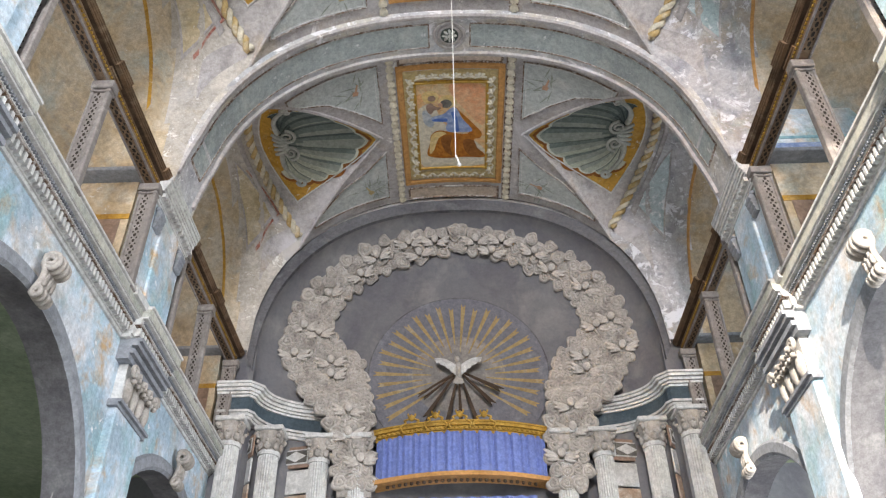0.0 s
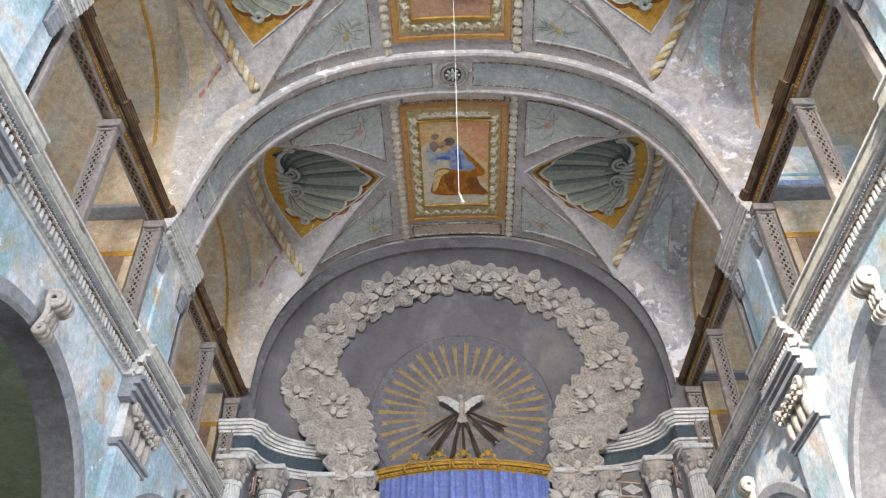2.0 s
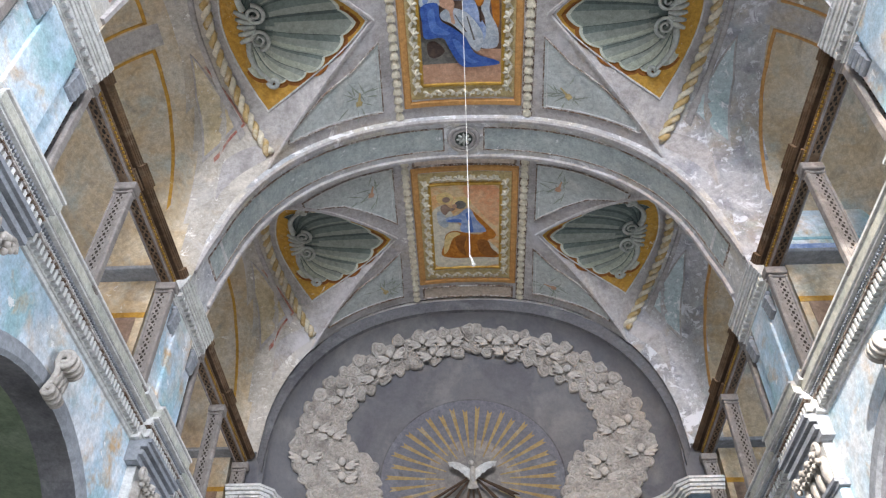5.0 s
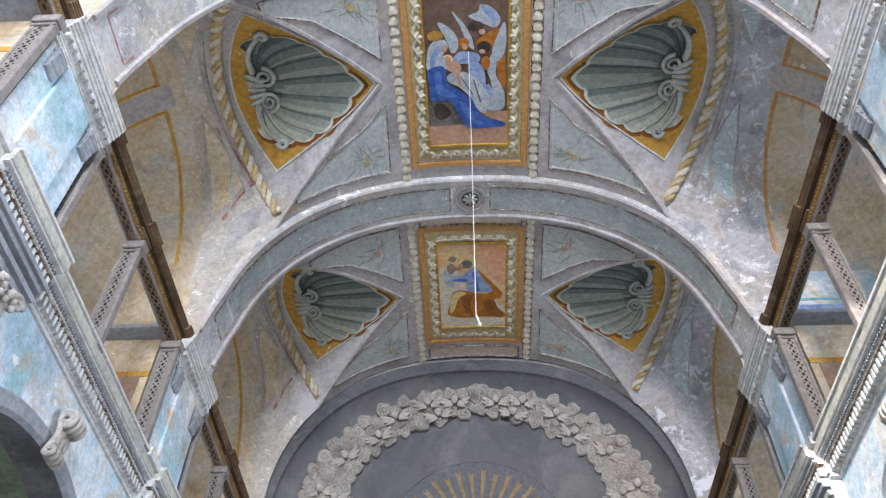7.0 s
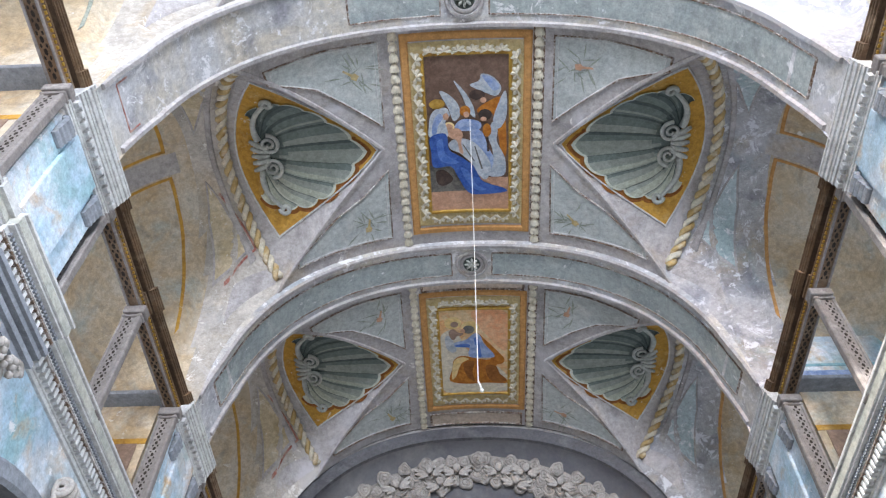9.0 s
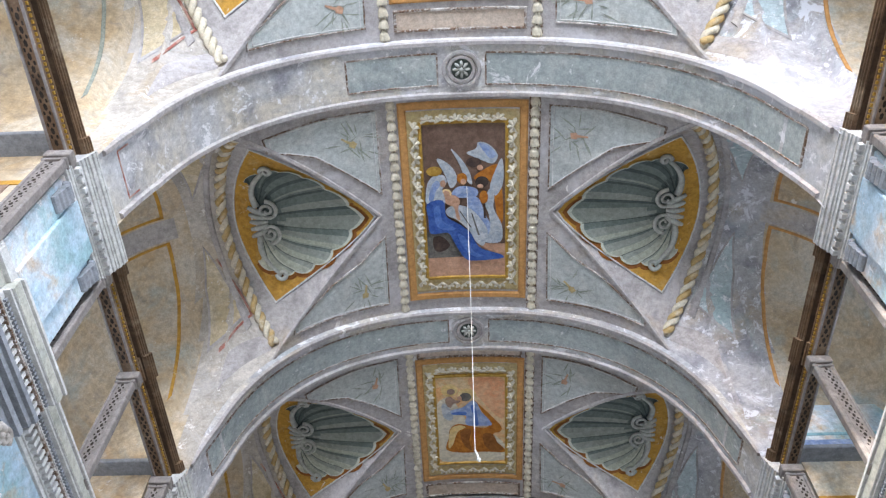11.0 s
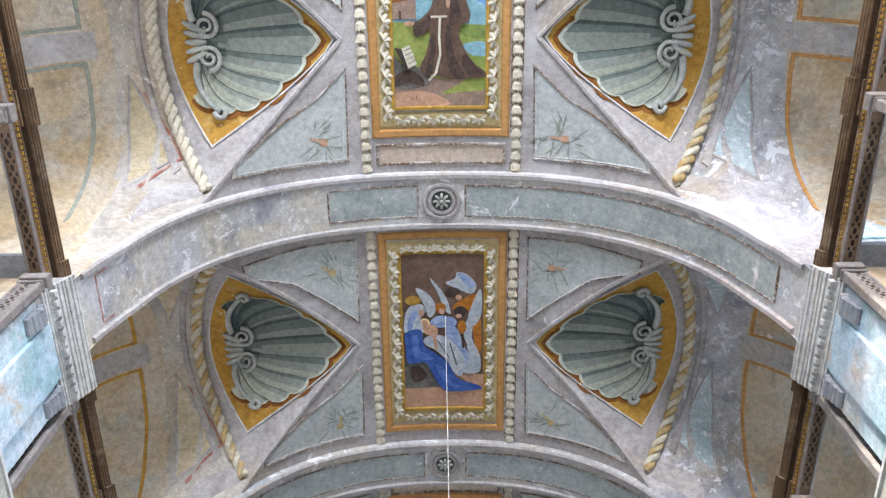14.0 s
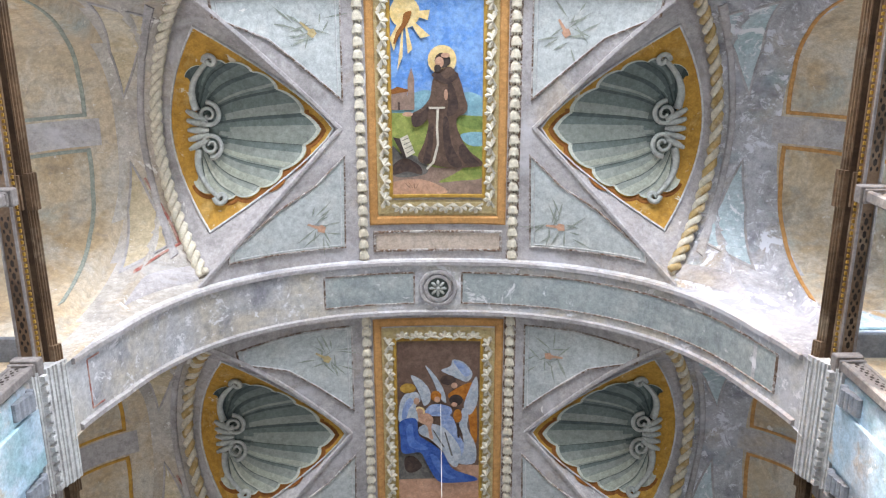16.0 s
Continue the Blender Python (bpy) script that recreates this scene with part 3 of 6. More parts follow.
def post(s, yc, wide=0.1, reach=0.145):
    """A slim upright: a front stile, a pierced board behind it and a rear bead."""
    p = thing("gallery_post", "slim grey wooden gallery post with pierced lattice sides", "post", "", (s * 3.8, yc, DECK), "gallery posts")
    x0, x1 = 3.79, 3.79 + reach
    bm = bmesh.new()
    box(bm, *sorted((s * (x0 - 0.05), s * x0)), yc - wide / 2, yc + wide / 2, DECK, 8.7, 0.012)
    part("shaft", bm, M_VIOLET, p)
    bm = bmesh.new()
    box(bm, *sorted((s * x0, s * x1)), yc - wide * 0.3, yc + wide * 0.3, DECK, 8.7)
    board = part("pierced_board", bm, M_VIOLET, p)
    bm = bmesh.new()
    box(bm, *sorted((s * x1, s * (x1 + 0.035))), yc - wide * 0.45, yc + wide * 0.45, DECK, 8.7, 0.008)
    part("rear_bead", bm, M_VIOLET, p)
    bm = bmesh.new()
    box(bm, *sorted((s * (x0 + 0.002), s * (x0 + 0.018))), yc - wide * 0.38, yc + wide * 0.38, DECK, 8.7, 0.004)
    part("inner_bead", bm, M_VIOLET, p)
    for name, z0, z1, grow in (("cap", 8.6, 8.71, 0.03), ("necking", 8.55, 8.575, 0.014), ("base", DECK, DECK + 0.08, 0.02)):
        bm = bmesh.new()
        box(bm, *sorted((s * (x0 - 0.05 - grow), s * (x1 + 0.04))), yc - wide / 2 - grow, yc + wide / 2 + grow, z0, z1, 0.01)
        part(name, bm, M_VIOLET, p)
    bm = bmesh.new()
    for face in (-1, 1):
        pierced(bm, lambda u, v: (s * (x0 + 0.024 + (reach - 0.03) * v), yc + face * (wide * 0.3 + 0.003), DECK + 0.1 + u * 1.44), 32, 0.17, 0.62)
    ob = part("lattice", bm, M_HOLE, board, "flat dark patches for the pierced holes")
    ob["kind"] = "stuff"
    return p


def pier(s, yc):
    p = thing("gallery_pier", "pale blue gallery pier with scroll consoles under the beam", "pier", "structure", (s * 3.9, yc, DECK), "gallery piers")
    bm = bmesh.new()
    x0, x1 = sorted((s * 3.78, s * 4.3))
    box(bm, x0, x1, yc - 0.58, yc + 0.58, DECK, 8.58, 0.015)
    part("body", bm, M_BLUE, p)
    bm = bmesh.new()
    x0, x1 = sorted((s * 3.745, s * 3.79))
    box(bm, x0, x1, yc - 0.3, yc + 0.3, DECK + 0.18, 8.57, 0.012)
    part("raised_field", bm, M_BLUE, p)
    bm = bmesh.new()
    run_y(bm, stepped(3.79, DECK - 0.02, [(0.1, 0.1), (0.07, 0.05), (0.03, 0.05)]), yc - PIER_H, yc + PIER_H, s)
    part("plinth", bm, M_STUCCO, p)
    for dy in (-0.44, 0.44):
        bm = bmesh.new()
        for k in range(4):
            tube(bm, [(s * (3.73 + 0.012 * k), yc + dy - 0.085, 8.4 - 0.062 * k), (s * (3.73 + 0.012 * k), yc + dy + 0.085, 8.4 - 0.062 * k)], 0.042, 10)
        box(bm, *sorted((s * 3.72, s * 3.8)), yc + dy - 0.095, yc + dy + 0.095, 8.44, 8.5, 0.012)
        part("console", bm, M_LEDGE, p, "grey ribbed scroll console", smooth=False)
    return p


def top_beam(s):
    b = thing("gallery_beam", "brown weathered wooden cornice beam spanning the gallery piers", "beam", "structure", (s * 3.85, 0, 8.7))
    steps_ = [(c, 0.17, 0.035) for c in MIDS] + [(c, 0.8, 0.035) for c in PILASTERS]
    bm = bmesh.new()
    run_with_breaks(bm, 3.76, 8.85, [(0.055, 0.015), (0.075, 0.02), (0.088, 0.025), (0.1, 0.015)], -10.0, 12.1, s, steps_)
    part("beam_crown", bm, M_WOOD, b)
    bm = bmesh.new()
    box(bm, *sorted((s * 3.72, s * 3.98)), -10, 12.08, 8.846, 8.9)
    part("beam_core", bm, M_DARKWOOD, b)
    bm = bmesh.new()
    run_with_breaks(bm, 3.79, 8.79, [(0.0, 0.025), (0.018, 0.03)], -10.0, 12.08, s, [(c, 0.16, 0.03) for c in MIDS])
    part("beam_fillet", bm, M_WOOD, b)
    bm = bmesh.new()
    box(bm, *sorted((s * 3.785, s * 3.93)), -10, 12.07, 8.715, 8.845, 0.006)
    board = part("pierced_board", bm, M_WOOD, b)
    for x0, x1 in ((3.778, 3.803), (3.912, 3.94)):
        bm = bmesh.new()
        box(bm, *sorted((s * x0, s * x1)), -10, 12.07, 8.7, 8.73, 0.006)
        part("board_bead", bm, M_VIOLET, board)
    bm, bh = bmesh.new(), bmesh.new()
    y = 0.0
    while y < 12.0:
        box(bm, *sorted((s * 3.785, s * 3.765)), y, y + 0.03, 8.772, 8.792)
        y += 0.055
    for y0, y1 in ((-0.2, 1.42), (1.78, 3.1), (4.7, 5.77), (6.13, 7.5), (9.1, 10.17), (10.53, 11.9)):
        pierced(bh, lambda u, v: (s * (3.806 + 0.104 * v), y0 + u * (y1 - y0), 8.711), int((y1 - y0) / 0.06), 0.19, 0.62)
    ob = part("gilt_beads", bm, M_GOLD, b)
    ob["kind"] = "stuff"
    ob = part("pierced_soffit", bh, M_HOLE, board)
    ob["kind"] = "stuff"
    for c in PILASTERS[:3]:
        bm = bmesh.new()
        run_y(bm, stepped(3.75, 8.53, [(0.0, 0.03), (0.015, 0.03), (0.03, 0.09), (0.065, 0.03), (0.085, 0.05), (0.1, 0.03), (0.12, 0.06), (0.14, 0.05), (0.15, 0.03)]), c - 0.64, c + 0.64, s)
        block = part("pier_block", bm, M_STUCCO, b, "weathered white block over a pier")
        bm = bmesh.new()
        y = c - 0.6
        while y < c + 0.58:
            box(bm, *sorted((s * 3.722, s * 3.665)), y, y + 0.055, 8.6, 8.665)
            y += 0.105
        ob = part("block_dentils", bm, M_STUCCO, block)
        ob["kind"] = "stuff"
    return b


for s in (-1, 1):
    top_beam(s)
    for yc in PILASTERS:
        pier(s, yc)
        for dy in (-0.68, 0.68):
            post(s, yc + dy, 0.1)
    for yc in MIDS:
        post(s, yc, 0.1, 0.13)
    post(s, 12.0, 0.08)

# ---- shell of the building round and behind ----
for s in (-1, 1):
    aisle = thing("wall_aisle_left" if s < 0 else "wall_aisle_right", "green plaster aisle wall", "wall", "structure")
    bm = bmesh.new()
    box(bm, *sorted((s * 9.2, s * 9.5)), -10.5, 13.5, 0, 7.2)
    box(bm, *sorted((s * 4.5, s * 9.4)), 13.2, 13.5, 0, 7.2)
    box(bm, *sorted((s * 4.5, s * 9.4)), -10.5, -10.2, 0, 7.2)
    part("outer_wall", bm, M_AISLE, aisle)
    bm = bmesh.new()
    box(bm, *sorted((s * 4.5, s * 9.4)), -10.5, 13.5, 6.75, 6.95)
    part("aisle_ceiling", bm, M_AISLE, aisle)
    # gallery walls with windows behind the viewer
    bm = bmesh.new()
    bx = sorted((s * BACK, s * (BACK + 0.3)))
    for y0, y1 in ((-10.2, -7.9), (-6.3, -3.5), (-1.9, -0.1)):
        box(bm, *bx, y0, y1, 6.9, 12.6)
    for y0, y1 in ((-7.9, -6.3), (-3.5, -1.9)):
        box(bm, *bx, y0, y1, 6.9, 8.5)
        box(bm, *bx, y0, y1, 10.7, 12.6)
    part("window_wall", bm, M_GAL, aisle)
    # opaque slabs, out of view, added to keep direct sun out of these openings
    for y0, y1 in ((-7.9, -6.3), (-3.5, -1.9)):
        bm = bmesh.new()
        box(bm, *sorted((s * (BACK + 0.14), s * (BACK + 0.17))), y0, y1, 8.5, 10.7)
        part("frosted_pane", bm, M_SUNBLOCK, aisle)
rear = thing("wall_rear", "pale plaster entrance wall", "wall", "structure")
bm = bmesh.new()
for x0, x1, z0, z1 in ((-9.5, -1.8, 0, 13), (1.8, 9.5, 0, 13), (-1.8, 1.8, 0, 6.4), (-1.8, 1.8, 10.9, 13)):
    box(bm, x0, x1, -10.5, -10.2, z0, z1)
part("entrance_wall", bm, M_BLUE, rear)
roof = thing("roof", "plain roof over the vault", "roof", "structure")
bm = bmesh.new()
box(bm, -6, 6, -10.6, 14.5, 12.7, 12.9)
part("roof_slab", bm, M_LEDGE, roof)
floor = thing("floor", "worn stone church floor", "floor", "structure")
bm = bmesh.new()
box(bm, -9.5, 9.5, -10.5, 14.5, -0.2, 0.0)
part("floor_slab", bm, M_FLOOR, floor)

# ---- apse ----
DEEP, FRONT = 0.98, 12.15


def arch_top(x):
    return 8.6 + 3.42 * max(0.0, 1 - (abs(x) / 3.5) ** POW) ** (1 / POW)


def apse_at(x, z, d=0.0):
    """A point of the hollow apse wall, d in front of it."""
    k = abs(x) / 3.5
    if z > 8.6:
        k = (k ** POW + ((z - 8.6) / 3.42) ** POW) ** (1 / POW)
    return Vector((x, FRONT + DEEP * math.sqrt(max(0.0, 1 - min(1.0, k) ** 4)) - d, z))


apse = thing("wall_apse", "slate grey hollow apse wall under a dark arch", "wall", "structure")
bm = bmesh.new()
axs = [3.5 * math.sin(t) for t in steps(-math.pi / 2, math.pi / 2, 64)]
grid(bm, lambda x, v: apse_at(x, 8.3 + v * (arch_top(x) - 8.3)), axs, [1 - (1 - k) ** 1.7 for k in steps(0, 1, 30)])
part("conch", bm, M_APSE, apse, smooth=True)
bm = bmesh.new()
grid(bm, lambda x, z: apse_at(x, z), axs, (0, 4, 7.0, 8.31))
part("niche", bm, M_APSE, apse, smooth=True)
bm = bmesh.new()
ring = [[bm.verts.new((x, END - 0.03, arch_top(x))), bm.verts.new((x, FRONT + 0.02, arch_top(x))), bm.verts.new((x * 1.07, END - 0.03, arch_top(x) + 0.5))] for x in axs]
for a, b in zip(ring, ring[1:]):
    bm.faces.new((a[0], a[1], b[1], b[0]))
    bm.faces.new((a[0], a[2], b[2], b[0]))
part("apse_arch", bm, M_DARKGREY, apse)
bm = bmesh.new()
for k in (-0.1, 0.0):
    ribbon(bm, [(x, k) for x in axs[2:-2]], lambda x, q, d=0.0: Vector((x * (1.045 - q * 0.1), END - 0.03 - d, arch_top(x) + 0.28 - q)), 0.05, 0.03)
part("apse_arch_moulding", bm, M_GREY, apse)
for s in (-1, 1):
    bm = bmesh.new()
    box(bm, *sorted((s * 3.48, s * 5.7)), FRONT, FRONT + 0.3, 0, 12.6)
    part("apse_jamb", bm, M_APSE, apse)
bm = bmesh.new()
box(bm, -9.4, 9.4, 13.5, 13.8, 0, 12.7)
part("rear_mass", bm, M_APSE, apse)


def apse_entablature(s):
    e = thing("apse_entablature", "curved grey marble entablature with a slate blue frieze", "entablature", "structure", (s * 3.0, 12.6, 7.7), "apse entablatures")
    plan = [(3.98, FRONT - 0.12), (3.44, FRONT - 0.12)] + [(3.4 - 1.25 * (1 - math.cos(t)), 12.1 + 0.88 * math.sin(t)) for t in steps(0.0, math.pi / 2, 16)] + [(1.7, 12.98)]

    def sweep(name, mat, sizes, z0):
        b_ = bmesh.new()
        rows = []
        for i, (x, y) in enumerate(plan):
            a, c = plan[max(i - 1, 0)], plan[min(i + 1, len(plan) - 1)]
            d = Vector((c[0] - a[0], c[1] - a[1])).normalized()
            n = Vector((-d.y, d.x))
            z, row = z0, []
            for p, h in sizes:
                for zz in (z, z + h):
                    row.append(b_.verts.new((s * (x + n.x * p), y + n.y * p, zz)))
                z += h
            row.append(b_.verts.new((s * (x - n.x * 0.3), y - n.y * 0.3, z)))
            row.insert(0, b_.verts.new((s * (x - n.x * 0.3), y - n.y * 0.3, z0)))
            rows.append(row)
        for r0, r1 in zip(rows, rows[1:]):
            for k in range(len(r0) - 1):
                b_.faces.new((r0[k], r0[k + 1], r1[k + 1], r1[k]))
        part(name, b_, mat, e)

    sweep("architrave", M_STUCCO, [(0.0, 0.05), (0.02, 0.05), (0.06, 0.04)], 7.66)
    sweep("frieze", M_NAVY, [(0.0, 0.24)], 7.8)
    sweep("cornice", M_STUCCO, [(0.03, 0.04), (0.07, 0.04), (0.11, 0.05), (0.16, 0.05), (0.19, 0.04)], 8.04)
    return e


def apse_column(s, x, y):
    c = thing("column", "fluted grey marble column with a leafy capital", "column", "", (s * x, y, 0), "apse columns")
    bm = bmesh.new()
    n, r = 48, 0.165
    rings = []
    for z in (0.0, 3.0, 7.2):
        rings.append([bm.verts.new((s * x + (r - (0.016 if k % 2 else 0)) * (1 - 0.012 * z / 7) * math.cos(2 * math.pi * k / n), y + (r - (0.016 if k % 2 else 0)) * math.sin(2 * math.pi * k / n), z)) for k in range(n)])
    for a, b in zip(rings, rings[1:]):
        for k in range(n):
            bm.faces.new((a[k], a[(k + 1) % n], b[(k + 1) % n], b[k]))
    part("shaft", bm, M_STUCCO, c)
    bm = bmesh.new()
    tube(bm, [(s * x, y, 7.18), (s * x, y, 7.25)], 0.185, 20)
    part("necking", bm, M_STUCCO, c)
    bm = bmesh.new()
    tube(bm, [(s * x, y, 7.25), (s * x, y, 7.45), (s * x, y, 7.58)], 0.18, 16, lambda k: 0.9 + 0.3 * k)
    bell = part("bell", bm, M_CLOUD, c)
    bm = bmesh.new()
    box(bm, s * x - 0.24, s * x + 0.24, y - 0.24, y + 0.24, 7.58, 7.66, 0.015)
    part("abacus", bm, M_STUCCO, c)
    for k in range(4):
        t = math.pi / 4 + k * math.pi / 2
        bm = bmesh.new()
        cx, cy = s * x + 0.24 * math.cos(t), y + 0.24 * math.sin(t)
        tube(bm, [(cx + 0.06 * (1 - q / 9) * math.cos(q) * math.cos(t), cy + 0.06 * (1 - q / 9) * math.cos(q) * math.sin(t), 7.5 + 0.06 * (1 - q / 9) * math.sin(q)) for q in steps(0, 8, 14)], 0.026, 5)
        part("volute", bm, M_CLOUD, bell, smooth=True)
    for k in range(8):
        t = k * math.pi / 4
        bm = bmesh.new()
        blob(bm, (s * x + 0.185 * math.cos(t), y + 0.185 * math.sin(t), 7.33), 0.07, 1, (0.6, 1, 1.3), Matrix.Rotation(t, 3, "Z"))
        blob(bm, (s * x + 0.23 * math.cos(t), y + 0.23 * math.sin(t), 7.4), 0.035, 1)
        part("acanthus_leaf", bm, M_CLOUD, bell, smooth=True)


def apse_panel(s, x, y, turn, wide):
    """The marble field between two columns."""
    p = thing("marble_panel", "inlaid marble panel with a white lozenge over a white slab", "panel", "structure", (s * x, y, 7.0), "apse panels")
    m = Matrix.Translation((s * x, y, 0)) @ Matrix.Rotation(s * turn, 4, "Z")

    def slab(name, mat, x0, x1, z0, z1, d0, d1):
        b_ = bmesh.new()
        box(b_, x0, x1, -d1, -d0, z0, z1, 0.006)
        b_.transform(m)
        part(name, b_, mat, p)

    h = wide / 2
    slab("frame", P_EARTH, -h, h, 7.14, 7.52, 0, 0.03)
    slab("border", M_STUCCO, -h * 0.78, h * 0.78, 7.2, 7.46, 0.03, 0.045)
    slab("field", P_STONE, -h * 0.7, h * 0.7, 7.225, 7.435, 0.045, 0.052)
    b_ = bmesh.new()
    b_.faces.new([b_.verts.new((a * h * 0.66, -0.057, 7.33 + c * 0.095)) for a, c in ((-1, 0), (0, -1), (1, 0), (0, 1))])
    b_.transform(m)
    part("lozenge", b_, M_STUCCO, p)
    slab("white_slab", M_STUCCO, -h, h, 6.7, 7.1, 0, 0.03)
    slab("brown_slab", M_MARBLE, -h, h, 5.4, 6.67, 0, 0.03)


for s in (-1, 1):
    apse_entablature(s)
    for x, y in ((3.68, 12.12), (3.13, 12.5), (2.36, 12.84), (1.72, 12.86)):
        apse_column(s, x, y)
    apse_panel(s, 2.74, 12.87, 0.22, 0.56)
    apse_panel(s, 3.42, 12.42, 0.9, 0.3)

# painted glory: disc and gilded rays
GZ = 8.95
glory = thing("glory", "painted blue-grey disc with faded gilded rays", "wall painting", "structure", (0, 13.1, GZ))
gsurf = lambda x, z, d=0.0: apse_at(x, z, 0.02 + d)
bm = bmesh.new()
ribbon(bm, [(1.64 * math.cos(t), GZ + 1.66 * math.sin(t)) for t in steps(-0.75, math.pi + 0.75, 60)], gsurf, 0.03, 0.006)
part("disc_edge", bm, M_DARKGREY, glory)
M_DISC = plaster("blue_grey_disc", "#74747c", [("#686970", 0.5, 0.54, 0.6), ("#8f9499", 0.4, 0.6, 0.5)])
M_DISC2 = plaster("warm_grey_disc", "#827e7c", [("#a79f95", 0.3, 0.54, 0.6), ("#868180", 0.3, 0.6, 0.5)])
bm = bmesh.new()
drape(bm, [(1.63 * math.cos(t), GZ + 1.65 * math.sin(t)) for t in steps(-1.0, math.pi + 1.0, 50)], gsurf, 0.004, 0.3)
part("disc", bm, M_DISC, glory)
bm = bmesh.new()
drape(bm, [(0.85 * math.cos(t), GZ + 0.82 * math.sin(t)) for t in steps(-1.0, math.pi + 1.0, 40)], gsurf, 0.01, 0.3)
part("inner_disc", bm, M_DISC2, glory)
for k in range(28):
    t = -0.6 + k * (math.pi + 1.2) / 27
    r0, r1 = (0.5, 1.54) if k % 2 else (0.66, 1.47)
    bm = bmesh.new()
    c, sn = math.cos(t), math.sin(t)
    P = lambda r, w: (c * r - sn * w, GZ + (sn * r + c * w) * 0.98)
    drape(bm, [P(r0, -0.01), P(r1, -0.046), P(r1 - 0.05, 0.0), P(r1 + 0.02, 0.044), P(r0, 0.01)], gsurf, 0.016, 0.4)
    part("gilded_ray", bm, M_RAY, glory)

dove = thing("dove_relief", "carved white dove over brown wooden rays", "relief", "", (0, 12.95, GZ))
bm = bmesh.new()
blob(bm, (0, 12.9, GZ), 0.085, 2, (0.75, 0.8, 2.0))
blob(bm, (-0.02, 12.86, GZ + 0.2), 0.055, 2, (0.9, 1.0, 1.1))
part("body", bm, M_CLOUD, dove, smooth=True)
bm = bmesh.new()
grid(bm, lambda u, v: (v * (0.04 + 0.06 * u), 12.88, GZ - 0.1 - 0.2 * u * (1 - 0.15 * abs(v))), steps(0, 1, 5), steps(-1, 1, 6))
part("tail", bm, M_CLOUD, dove)
for s in (-1, 1):
    bm = bmesh.new()
    rows = []
    for u in steps(0, 1, 10):
        zt = GZ + 0.1 + 0.14 * math.sin(u * 2.0)
        zb = zt - 0.2 * (1 - u) ** 0.5 - 0.02 + 0.02 * math.sin(u * 26)
        rows.append([bm.verts.new((s * (0.05 + 0.38 * u), 12.87 + 0.02 * dy, z)) for dy, z in ((0, zt), (-1, (zt + zb) / 2), (0, zb), (1, (zt + zb) / 2))])
    for a, b in zip(rows, rows[1:]):
        for k in range(4):
            bm.faces.new((a[k], a[(k + 1) % 4], b[(k + 1) % 4], b[k]))
    part("wing", bm, M_STUCCO, dove)
for t, ln in ((-2.55, 0.85), (-2.42, 0.8), (-2.15, 1.1), (-1.78, 1.2), (-1.55, 1.2), (-1.28, 1.15), (-0.85, 0.9), (-0.5, 0.85)):
    bm = bmesh.new()
    w = 0.02 if t < -2.4 else 0.042
    c, sn = math.cos(t), math.sin(t)
    vs = []
    for y in (12.9, 12.93):
        for r, q in ((0.12, -0.012), (ln, -w), (ln - 0.07, 0), (ln + 0.03, w), (0.12, 0.012)):
            vs.append(bm.verts.new((c * r - sn * q, y, GZ + sn * r + c * q)))
    bm.faces.new(vs[:5])
    bm.faces.new(vs[5:])
    for k in range(5):
        bm.faces.new((vs[k], vs[(k + 1) % 5], vs[5 + (k + 1) % 5], vs[5 + k]))
    part("wooden_ray", bm, M_DARKWOOD, dove, "brown wooden ray")

# baldachin
canopy = thing("baldachin", "gilded altar canopy with a pleated blue valance", "canopy", "", (0, 12.7, 7.5))
LIFT = 0.12
cplan = lambda x: 12.78 - 0.34 * (1 - (x / 1.42) ** 2)


def canopy_run(name, sizes, z0, mat, label=""):
    b_ = bmesh.new()
    rows = []
    for x in steps(-1.42, 1.42, 30):
        row, z = [], z0
        for p, h in sizes:
            for zz in (z, z + h):
                row.append(b_.verts.new((x * (1 + p * 0.25), cplan(x) - p, zz)))
            z += h
        row.append(b_.verts.new((x, cplan(x) + 0.3, z)))
        row.append(b_.verts.new((x, cplan(x) + 0.3, z0)))
        rows.append(row)
    for a, b in zip(rows, rows[1:]):
        for k in range(len(a)):
            b_.faces.new((a[k], a[(k + 1) % len(a)], b[(k + 1) % len(a)], b[k]))
    b_.faces.new(rows[0])
    b_.faces.new(rows[-1])
    return part(name, b_, mat, canopy, label)


gilded = canopy_run("gilded_cornice", [(0.0, 0.05), (0.03, 0.06), (0.08, 0.05), (0.1, 0.03)], 7.4 + LIFT, M_GOLD, "gilded carved cornice")
bm = bmesh.new()
for x in steps(-1.36, 1.36, 34):
    blob(bm, (x, cplan(x) - 0.05, 7.48 + LIFT), 0.03, 1, (1.1, 0.7, 1.0))
ob = part("carved_beads", bm, M_GOLD, gilded)
ob["kind"] = "stuff"
for i, x in enumerate((-0.8, -0.4, 0.0, 0.4)):
    bm = bmesh.new()
    for sg in (-1, 1):
        tube(bm, [(x + sg * (0.03 + 0.09 * u + 0.03 * math.cos(u * 9)), cplan(x) - 0.1, 7.6 + LIFT + 0.16 * (1 - u) * (1 - 0.3 * math.sin(u * 3))) for u in steps(0, 1.8, 16)], 0.018, 5)
    blob(bm, (x, cplan(x) - 0.11, 7.68 + LIFT), 0.07, 1, (0.9, 0.4, 1.0))
    part("crest_scroll", bm, M_GOLD, gilded, smooth=True)
bm = bmesh.new()
xs_ = steps(-1.4, 1.4, 220)
rnd = random.Random(4)
ph = [rnd.uniform(0, 6.28) for _ in range(4)]
